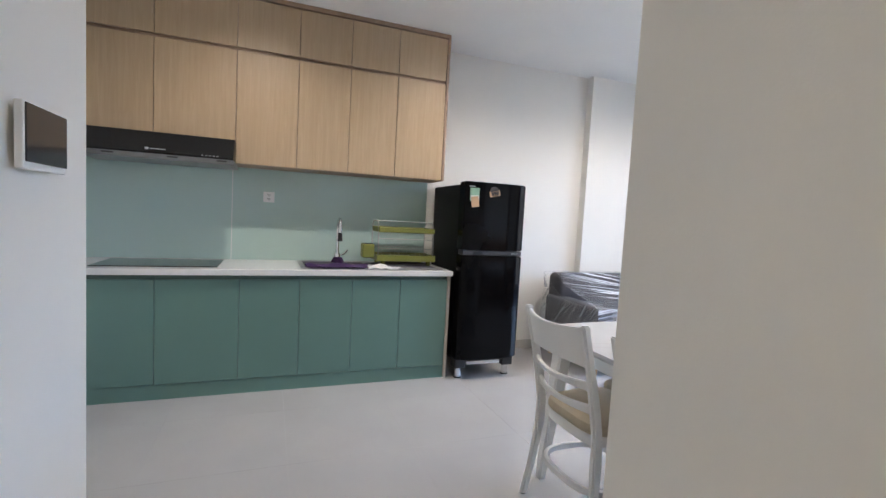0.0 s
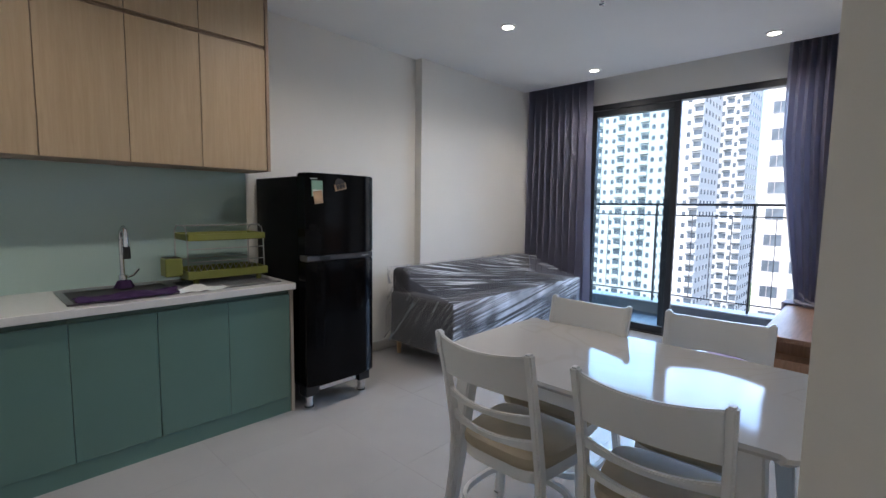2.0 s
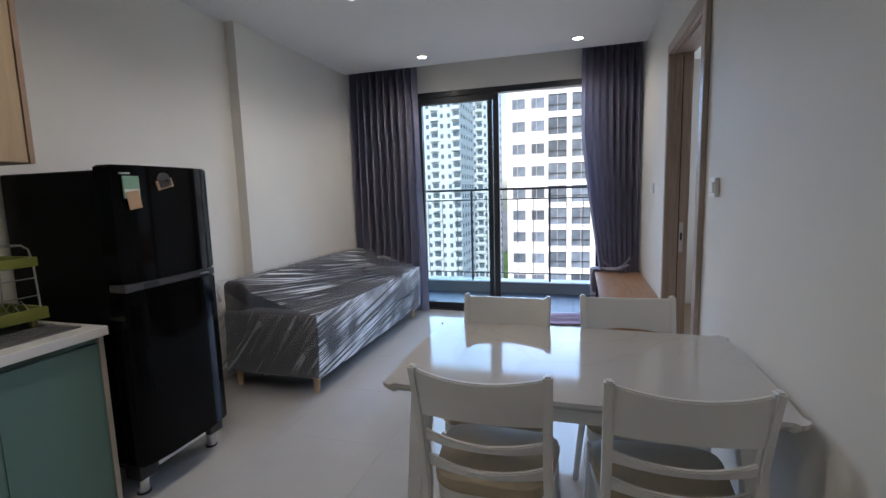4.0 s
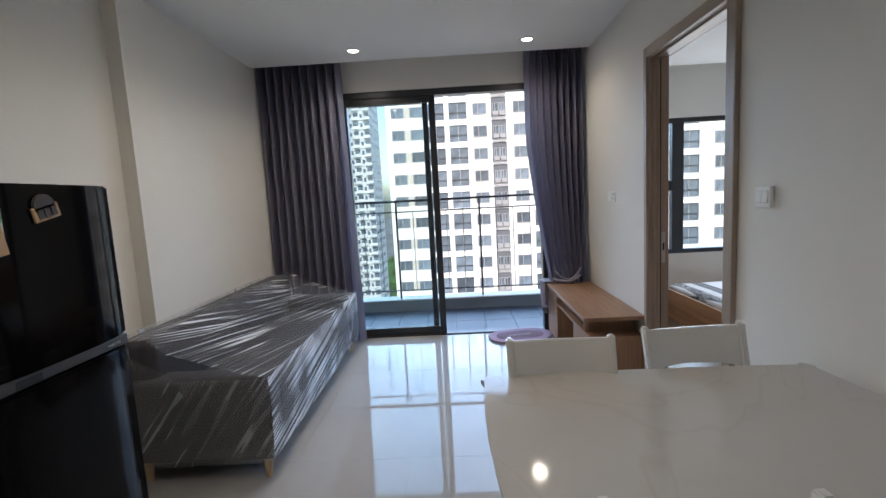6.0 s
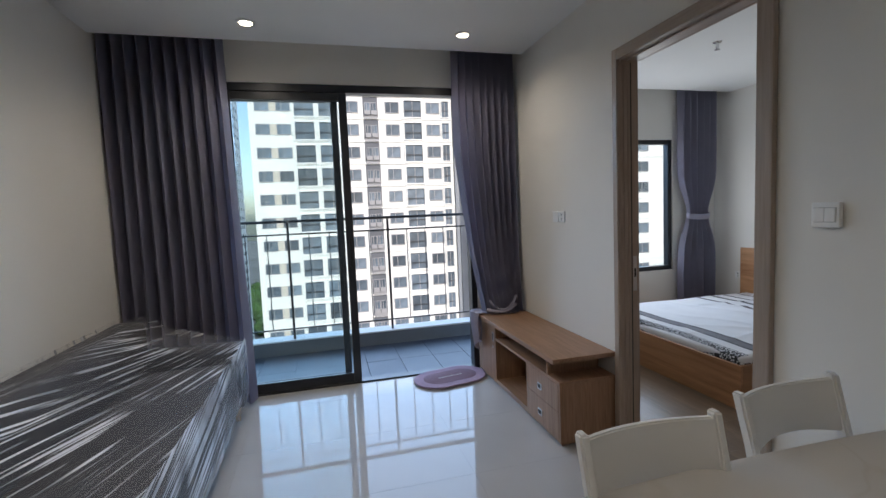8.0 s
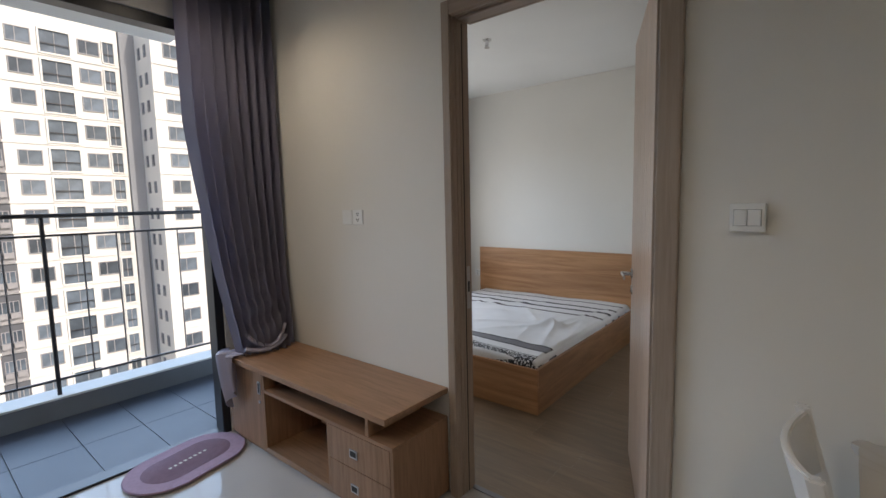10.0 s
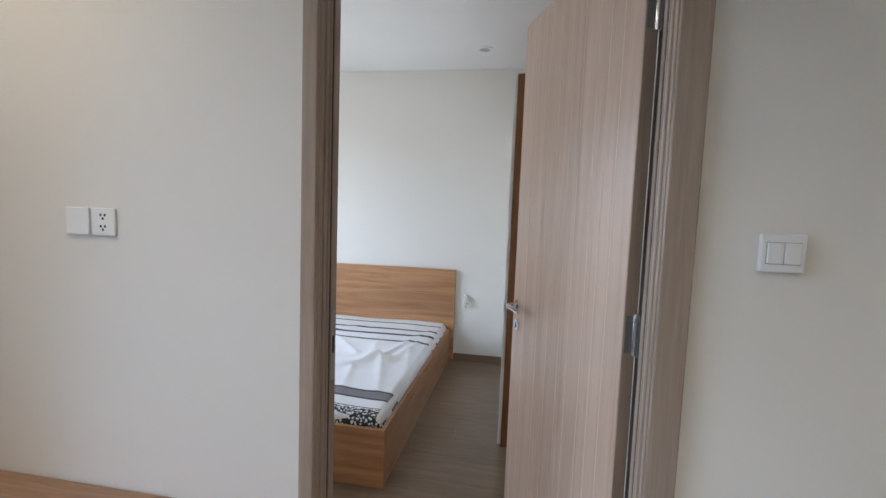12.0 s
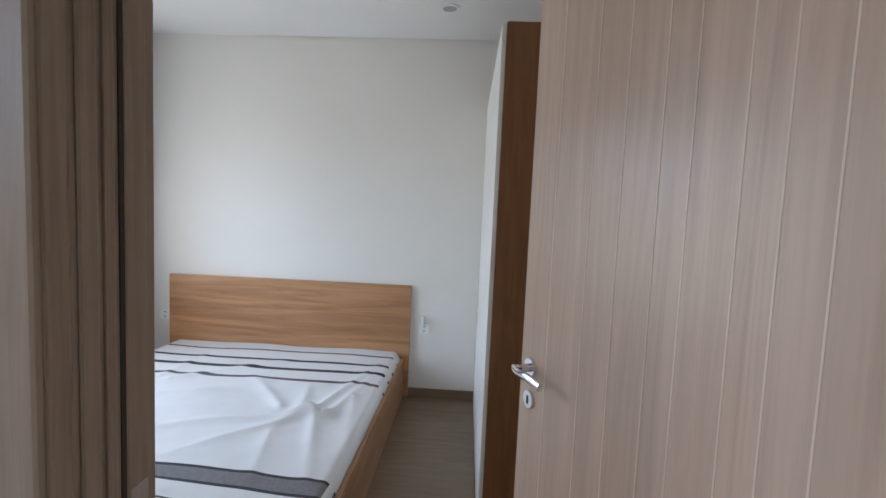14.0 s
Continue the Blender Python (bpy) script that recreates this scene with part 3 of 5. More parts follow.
pts = [(1.09, 4.20, 0.89)] + [(1.09, 4.20, 0.89 + 0.05 * k) for k in range(1, 5)] + [(1.09, 4.195, 1.12), (1.09, 4.175, 1.15), (1.09, 4.14, 1.163), (1.09, 4.10, 1.150), (1.09, 4.085, 1.115), (1.09, 4.082, 1.06)]
part("spout", sweep(pts, circle(0.013, 12), up=Vector((1, 0, 0))), CHROME, fc, "", True)
part("spray_head", rod((1.09, 4.082, 1.065), (1.09, 4.080, 1.00), 0.016, 0.019, 16), BLACK_MATT, fc, "black spray head", True)
part("lever", sweep([(1.115, 4.20, 0.885), (1.14, 4.195, 0.895), (1.165, 4.18, 0.93)], circle(0.007, 8)), CHROME, fc, "", True)


def cloth(nx, ny, fn, thick=0.004):
    bm = bmesh.new()
    g = [[bm.verts.new(fn(i / nx, j / ny)) for j in range(ny + 1)] for i in range(nx + 1)]
    for i in range(nx):
        for j in range(ny):
            bm.faces.new((g[i][j], g[i + 1][j], g[i + 1][j + 1], g[i][j + 1]))
    bmesh.ops.recalc_face_normals(bm, faces=bm.faces)
    if thick:
        bmesh.ops.solidify(bm, geom=list(bm.faces), thickness=thick)
    return bm


def purple_fn(u, v):
    x = 0.84 + 0.42 * u + 0.012 * math.sin(9 * v + 3)
    y = 3.80 + 0.13 * v + 0.01 * math.sin(14 * u)
    z = 0.838 + 0.022 * math.sin(math.pi * v) * (0.6 + 0.4 * math.sin(11 * u + 4 * v)) + 0.006 * noise.noise(Vector((x * 30, y * 30, 1)))
    return Vector((x, y, z))


solid("dish_cloth", cloth(34, 14, purple_fn), PURPLE, "purple cloth bunched along the sink edge", "cloth", smooth=True)


def purple_hang(u, v):
    a = 2 * math.pi * u
    r = 0.022 + 0.016 * v + 0.006 * math.sin(5 * a)
    return Vector((1.09 + 1.2 * r * math.cos(a), 4.165 + r * math.sin(a), 0.872 - 0.040 * v))


solid("tap_cloth", cloth(28, 8, purple_hang, 0.003), PURPLE, "purple rag wrapped round the foot of the tap", "cloth", smooth=True)


def white_fn(u, v):
    x = 1.26 + 0.26 * u
    y = 3.80 + 0.11 * v + 0.012 * math.sin(8 * u)
    z = 0.830 + 0.032 * math.sin(math.pi * v) * (0.55 + 0.45 * math.sin(13 * u + 5 * v)) * math.sin(math.pi * min(1, u + 0.15)) + 0.008 * noise.noise(Vector((x * 25, y * 25, 5)))
    return Vector((x, y, max(z, 0.829)))


solid("plastic_bag", cloth(30, 14, white_fn, 0.002), WHITE_PL, "crumpled clear white plastic bag on the worktop", "bag", smooth=True)

# dish rack
rk = thing("dish_rack", "olive green two-tier plastic dish rack with wire sides", "dish rack")
RX0, RX1, RY0, RY1 = 1.36, 1.83, 3.99, 4.27


def tray(z, h, inset):
    bm = bmesh.new()
    x0, x1, y0, y1 = RX0 + inset, RX1 - inset, RY0 + inset, RY1 - inset
    add_box(bm, x0, x1, y0, y0 + 0.012, z, z + h, 0.004)
    add_box(bm, x0, x1, y1 - 0.012, y1, z, z + h, 0.004)
    add_box(bm, x0, x0 + 0.012, y0 + 0.012, y1 - 0.012, z, z + h, 0.004)
    add_box(bm, x1 - 0.012, x1, y0 + 0.012, y1 - 0.012, z, z + h, 0.004)
    add_box(bm, x0 + 0.012, x1 - 0.012, y0 + 0.012, y1 - 0.012, z + 0.004, z + 0.012)
    return bm


t1 = part("lower_tray", tray(0.862, 0.05, 0.0), OLIVE, rk)
t2 = part("upper_tray", tray(1.085, 0.04, 0.01), OLIVE, rk)
for x in (RX0 + 0.05, RX1 - 0.05):
    for y in (RY0 + 0.03, RY1 - 0.03):
        part("foot", rod((x, y, 0.8295), (x, y, 0.865), 0.014, 0.02, 10), OLIVE, t1)
for x in (RX0 + 0.012, RX1 - 0.012):
    pts = [(x, RY0 + 0.03, 0.90), (x, RY0 + 0.04, 1.10), (x, RY0 + 0.06, 1.155), (x, RY0 + 0.10, 1.17), (x, RY1 - 0.06, 1.17), (x, RY1 - 0.02, 1.14), (x, RY1 - 0.015, 0.90)]
    part("side_wire", sweep(pts, circle(0.004, 8), up=Vector((1, 0, 0))), STEEL, rk, "", True)
for z, y in ((1.17, RY0 + 0.10), (1.17, RY1 - 0.08), (1.035, RY0 + 0.035), (0.96, RY0 + 0.03), (0.96, RY1 - 0.02)):
    part("cross_wire", rod((RX0 + 0.01, y, z), (RX1 - 0.01, y, z), 0.003, None, 8), STEEL, rk)
for k in range(12):
    x = RX0 + 0.05 + 0.034 * k
    part("plate_wire", sweep([(x, RY0 + 0.02, 0.878), (x, RY0 + 0.09, 0.94), (x, RY0 + 0.16, 0.878)], circle(0.002, 6), up=Vector((1, 0, 0))), STEEL, t1)
cup = part("cutlery_cup", box(1.255, 1.345, 4.02, 4.12, 0.885, 0.99, 0.008), OLIVE, rk)
# dark sheet on the closed top, for the shade inside the cup
part("cup_shade", box(1.262, 1.338, 4.027, 4.113, 0.989, 0.9915), DARK_SLOT, cup)

# ---- fridge on its stand ----
FRX0, FRX1 = 1.918, 2.425
fr = thing("fridge", "glossy black two-door fridge on a low stand", "fridge")
part("body", box(FRX0 + 0.004, FRX1 - 0.004, 3.770, 4.345, 0.155, 1.478, 0.008), BLACK_SIDE, fr)


def fridge_door(z0, z1):
    """A door with a front that swells a little towards the middle."""
    bm = bmesh.new()
    n = 18
    front = [(FRX0 + (FRX1 - FRX0) * i / n, 3.677 - 0.030 * (1 - (2 * i / n - 1) ** 4)) for i in range(n + 1)]
    ring = front + [(FRX1, 3.765), (FRX0, 3.765)]
    lo = [bm.verts.new((x, y, z0)) for x, y in ring]
    hi = [bm.verts.new((x, y, z1)) for x, y in ring]
    bm.faces.new(lo), bm.faces.new(hi[::-1])
    k = len(ring)
    for i in range(k):
        bm.faces.new((lo[i], hi[i], hi[(i + 1) % k], lo[(i + 1) % k]))
    bmesh.ops.recalc_face_normals(bm, faces=bm.faces)
    es = [e for e in bm.edges if abs(e.verts[0].co.z - e.verts[1].co.z) < 1e-6]
    bmesh.ops.bevel(bm, geom=es, offset=0.006, segments=2, affect='EDGES')
    return bm


def lettering(text, size, x, y, z, material, parent):
    """Raised letters on a face that looks towards -y."""
    cu = bpy.data.curves.new("lettering", 'FONT')
    cu.body, cu.size, cu.extrude = text, size, 0.0006
    tmp = new("lettering_curve", cu)
    me = bpy.data.meshes.new_from_object(tmp.evaluated_get(bpy.context.evaluated_depsgraph_get()))
    bpy.data.objects.remove(tmp)
    me.materials.clear()
    me.materials.append(material)
    ob = new("lettering", me)
    ob.parent = parent
    ob.matrix_basis = pose(x, y, z, 90, 0, 0)
    return ob


d1 = part("freezer_door", fridge_door(0.992, 1.497), BLACK_GLOSS, fr, "", True)
d2 = part("fridge_door", fridge_door(0.160, 0.952), BLACK_GLOSS, fr, "", True)
part("handle_strip", box(FRX0 + 0.006, FRX1 - 0.006, 3.667, 3.76, 0.954, 0.990, 0.004), DARK_GREY, fr, "grey silver grip strip between the doors")
part("grip_recess", box(2.01, 2.085, 3.6645, 3.669, 0.958, 0.980, 0.001), DARK_SLOT, fr)
lettering("INVERTER", 0.0125, 2.325, 3.6655, 0.966, WHITE_PL, fr)
part("hinge_cover", box(FRX1 - 0.03, FRX1 + 0.006, 3.675, 3.715, 0.962, 0.984, 0.002), WHITE_PL, fr)
part("name_plate", box(1.945, 2.015, 3.655, 3.661, 1.458, 1.465), GREY_PL, d1)
st = thing("fridge_stand", "black wheeled fridge stand with chrome feet", "stand")
part("front_bar", box(FRX0 + 0.02, FRX1 - 0.03, 3.72, 3.755, 0.118, 0.152, 0.004), BLACK_MATT, st)
part("back_bar", box(FRX0 + 0.02, FRX1 - 0.03, 4.28, 4.315, 0.118, 0.152, 0.004), BLACK_MATT, st)
part("label_strip", box(2.03, 2.31, 3.7175, 3.7205, 0.104, 0.128), WHITE_PL, st, "white label strip")
for x in (FRX0 + 0.055, FRX1 - 0.045):
    part("side_bar", box(x - 0.02, x + 0.02, 3.755, 4.28, 0.115, 0.145, 0.004), BLACK_MATT, st)
    for y in (3.755, 4.29):
        blk = part("corner_block", box(x - 0.045, x + 0.045, y - 0.045, y + 0.045, 0.082, 0.154, 0.006), BLACK_MATT, st)
        part("foot", rod((x, y, 0.006), (x, y, 0.084), 0.026, None, 20), CHROME, blk, "chrome screw foot", True)
        part("pad", rod((x, y, 0.0), (x, y, 0.008), 0.030, None, 20), BLACK_MATT, blk)
mg = thing("fridge_magnet", "green and white note card with a tan tag", "magnet", group="fridge magnets")
mg.matrix_basis = pose(1.985, 3.647, 1.365)
part("card", box(-0.036, 0.036, -0.004, 0.004, -0.01, 0.085, 0.001), LEAF_GREEN, mg)
part("card_foot", box(-0.034, 0.034, -0.0048, 0.0, -0.008, 0.03), PALE_CARD, mg)
bm = box(-0.03, 0.03, -0.009, -0.005, -0.055, 0.022, 0.003)
bmesh.ops.rotate(bm, cent=(0, 0, 0), matrix=Matrix.Rotation(radians(-9), 3, 'Y'), verts=bm.verts)
part("tag", bm, TAN, mg)
mg = thing("fridge_magnet", "small round-topped tan and black souvenir magnet", "magnet", group="fridge magnets")
mg.matrix_basis = pose(2.145, 3.642, 1.425, 0, -14, 0)
bm = box(-0.042, 0.042, -0.004, 0.004, -0.028, 0.014, 0.003)
part("plate", bm, TAN, mg)
part("arch", rod((0, -0.004, 0.010), (0, 0.004, 0.010), 0.034, None, 24), FRAME_DARK, mg)
for k in range(3):
    part("bar", box(-0.030 + 0.022 * k, -0.014 + 0.022 * k, -0.006, -0.003, -0.020, 0.004), FRAME_DARK, mg)

# ---- sockets, switches, intercom ----


def plate(name, label, category, m, kind):
    """A wall plate in local x (width), z (height), facing local -y."""
    u = thing(name, label, category, m)
    depth = 0.017 if kind == "switch" else 0.008
    part("plate", box(-0.04, 0.04, -depth, 0, -0.04, 0.04, 0.003), WHITE_PL, u)
    if kind == "socket":
        for z in (0.016, -0.016):
            for dx, dz in ((-0.007, 0.004), (0.007, 0.004), (0, -0.006)):
                part("pin_hole", box(dx - 0.003, dx + 0.003, -0.0086, -0.0078, z + dz - 0.0035, z + dz + 0.0035), DARK_SLOT, u)
    elif kind == "switch":
        part("groove", box(-0.0315, 0.0315, -depth - 0.0006, -depth + 0.001, -0.0235, 0.0235), GREY_PL, u)
        for x0, x1 in ((-0.030, -0.001), (0.001, 0.030)):
            part("rocker", box(x0, x1, -depth - 0.005, -depth + 0.002, -0.022, 0.022, 0.002), WHITE_PL, u)
    return u


plate("wall_socket", "white double socket on the mint glass", "socket", pose(0.58, 4.357, 1.305), "socket")
plate("blank_plate", "white blank wall plate beside the socket", "wall plate", pose(4.620, Y_BED, 1.330, 0, 0, 180), "blank")
plate("wall_socket", "white double socket on the wall above the tv stand", "socket", pose(4.532, Y_BED, 1.330, 0, 0, 180), "socket")
sw = plate("light_switch", "white double rocker light switch beside the door", "switch", pose(2.779, Y_BED, 1.332, 0, 0, 180) @ Matrix.Diagonal((1.12, 1, 1.05, 1)), "switch")
plate("wall_socket", "white socket low on the wall behind the fridge", "socket", pose(2.80, Y_KIT, 0.32), "socket")
plate("wall_socket", "white socket beside the bed head", "socket", pose(3.825, B_Y, 0.53, 0, 0, 180), "socket")
pl = solid("night_light", box(3.822, 3.846, B_Y + 0.009, B_Y + 0.045, 0.545, 0.63, 0.006), WHITE_PL, "small white plug-in adaptor in the socket", "adaptor")
plate("wall_socket", "white socket at the far side of the bed", "socket", pose(5.85, B_Y, 0.53, 0, 0, 180), "socket")
ic = thing("intercom", "slim door intercom with a dark screen on the corridor wall", "intercom", pose(X_L, 1.816, 1.338, 0, 0, 90))
part("mount", box(-0.07, 0.085, -0.012, 0, -0.055, 0.055), GREY_PL, ic)
part("case", box(-0.098, 0.098, -0.026, -0.010, -0.066, 0.066, 0.004), WHITE_PL, ic)
part("screen", box(-0.092, 0.096, -0.0285, -0.0255, -0.052, 0.062, 0.001), SCREEN, ic, "dark glass screen")

# ---- ceiling fittings ----


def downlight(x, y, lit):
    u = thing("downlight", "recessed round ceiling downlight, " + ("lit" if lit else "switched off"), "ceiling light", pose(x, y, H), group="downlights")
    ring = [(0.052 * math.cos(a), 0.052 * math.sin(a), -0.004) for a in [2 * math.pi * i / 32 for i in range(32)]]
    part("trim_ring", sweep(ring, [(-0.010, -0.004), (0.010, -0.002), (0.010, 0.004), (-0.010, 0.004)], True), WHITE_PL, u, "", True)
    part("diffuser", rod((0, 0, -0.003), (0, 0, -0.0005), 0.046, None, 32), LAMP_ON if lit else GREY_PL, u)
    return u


# the last three, over kitchen and hall, are unseen and added for brightness
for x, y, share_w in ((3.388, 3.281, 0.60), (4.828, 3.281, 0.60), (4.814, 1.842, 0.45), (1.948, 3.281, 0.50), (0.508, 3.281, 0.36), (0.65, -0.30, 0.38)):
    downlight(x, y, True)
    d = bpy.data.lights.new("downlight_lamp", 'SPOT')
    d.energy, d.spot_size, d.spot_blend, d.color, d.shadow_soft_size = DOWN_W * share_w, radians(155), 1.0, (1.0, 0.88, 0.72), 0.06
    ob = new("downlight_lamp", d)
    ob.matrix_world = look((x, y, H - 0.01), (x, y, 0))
downlight(3.702, -1.25, False)


def sprinkler(x, y):
    u = thing("sprinkler", "small chrome fire sprinkler on the ceiling", "sprinkler", pose(x, y, H), group="sprinklers")
    part("rosette", rod((0, 0, -0.006), (0, 0, 0), 0.03, 0.034, 24), CHROME, u, "", True)
    part("stem", rod((0, 0, -0.045), (0, 0, -0.005), 0.010, 0.012, 12), CHROME, u, "", True)
    for s in (-1, 1):
        part("arm", sweep([(s * 0.010, 0, -0.02), (s * 0.014, 0, -0.04), (0, 0, -0.056)], circle(0.003, 6), up=Vector((0, 1, 0))), CHROME, u)
    part("deflector", rod((0, 0, -0.060), (0, 0, -0.056), 0.020, None, 20), CHROME, u)


sprinkler(3.36, 2.535)
sprinkler(4.66, -0.22)

# ---- dining set ----
tb = thing("dining_table", "white dining table with a glossy marbled top against the wall", "table", pose(2.15, 1.846, 0))
TOPM = mat("glossy_white_marble", (0.585, 0.565, 0.54), 0.07, vary=0.03, scale=3, spec=0.22)
n, l = TOPM.node_tree.nodes, TOPM.node_tree.links
wv = n.new("ShaderNodeTexNoise")
wv.inputs["Scale"].default_value, wv.inputs["Detail"].default_value, wv.inputs["Distortion"].default_value = 1.1, 3, 1.0
vr = n.new("ShaderNodeValToRGB")
vr.color_ramp.elements[0].position, vr.color_ramp.elements[0].color = 0.492, (0, 0, 0, 1)
vr.color_ramp.elements[1].position, vr.color_ramp.elements[1].color = 0.503, (1, 1, 1, 1)
e3 = vr.color_ramp.elements.new(0.514)
e3.color = (0, 0, 0, 1)
mx = n.new("ShaderNodeMixRGB")
mx.inputs["Color2"].default_value = (0.44, 0.38, 0.30, 1)
ml = n.new("ShaderNodeMath")
ml.operation = 'MULTIPLY'
ml.inputs[1].default_value = 0.22
src = n["Principled BSDF"].inputs["Base Color"].links[0].from_socket
l.new(n["Texture Coordinate"].outputs["Object"], wv.inputs["Vector"])
l.new(wv.outputs["Fac"], vr.inputs["Fac"])
l.new(vr.outputs["Color"], ml.inputs[0])
l.new(ml.outputs[0], mx.inputs["Fac"])
l.new(src, mx.inputs["Color1"])
l.new(mx.outputs[0], n["Principled BSDF"].inputs["Base Color"])


def table_outline(hx, hy, bow, r, inset=0.0):
    """A rectangle with bowed sides and small round corners."""
    pts = []
    hx, hy = hx - inset, hy - inset
    k = 14
    for i in range(-k, k + 1):
        s = i / k * (1 - r / hx)
        pts.append((s * hx, -hy - bow * (1 - s * s) + bow))
    for a in range(1, 6):
        t = radians(-90 + 15 * a)
        pts.append((hx - r + r * math.cos(t), -hy + r + r * math.sin(t)))
    for i in range(-k, k + 1):
        s = i / k * (1 - r / hy)
        pts.append((hx + bow * (1 - s * s) - bow, s * hy))
    for a in range(1, 6):
        t = radians(15 * a)
        pts.append((hx - r + r * math.cos(t), hy - r + r * math.sin(t)))
    q = [(-x, -y) for x, y in pts]
    return pts + q


bm = bmesh.new()
layers = [(0.0, 0.735), (0.0, 0.722), (0.012, 0.708)]
rings = []
for ins, z in layers:
    rings.append([bm.verts.new((x, y, z)) for x, y in table_outline(0.375, 0.597, 0.02, 0.05, ins)])
k = len(rings[0])
bm.faces.new(rings[0])
bm.faces.new(rings[2][::-1])
for a, b in ((0, 1), (1, 2)):
    for i in range(k):
        bm.faces.new((rings[a][i], rings[b][i], rings[b][(i + 1) % k], rings[a][(i + 1) % k]))
bmesh.ops.recalc_face_normals(bm, faces=bm.faces)
part("tabletop", bm, TOPM, tb, "glossy white marbled top with rounded corners")
for x0, x1, y0, y1 in ((-0.29, 0.29, -0.51, -0.49), (-0.29, 0.29, 0.49, 0.51), (-0.30, -0.28, -0.49, 0.49), (0.28, 0.30, -0.49, 0.49)):
    part("apron", box(x0, x1, y0, y1, 0.635, 0.708, 0.003), LACQUER, tb)
for sx in (-1, 1):
    for sy in (-1, 1):
        bm = bmesh.new()
        top, bot = Vector((sx * 0.275, sy * 0.475, 0.708)), Vector((sx * 0.315, sy * 0.535, 0.0))
        a = [bm.verts.new(top + Vector((dx * 0.035, dy * 0.035, 0))) for dx, dy in ((-1, -1), (1, -1), (1, 1), (-1, 1))]
        b = [bm.verts.new(bot + Vector((dx * 0.019, dy * 0.019, 0))) for dx, dy in ((-1, -1), (1, -1), (1, 1), (-1, 1))]
        bm.faces.new(a), bm.faces.new(b[::-1])
        for i in range(4):
            bm.faces.new((a[i], b[i], b[(i + 1) % 4], a[(i + 1) % 4]))
        bmesh.ops.recalc_face_normals(bm, faces=bm.faces)
        bmesh.ops.bevel(bm, geom=list(bm.edges), offset=0.006, segments=2, affect='EDGES')
        part("leg", bm, LACQUER, tb)


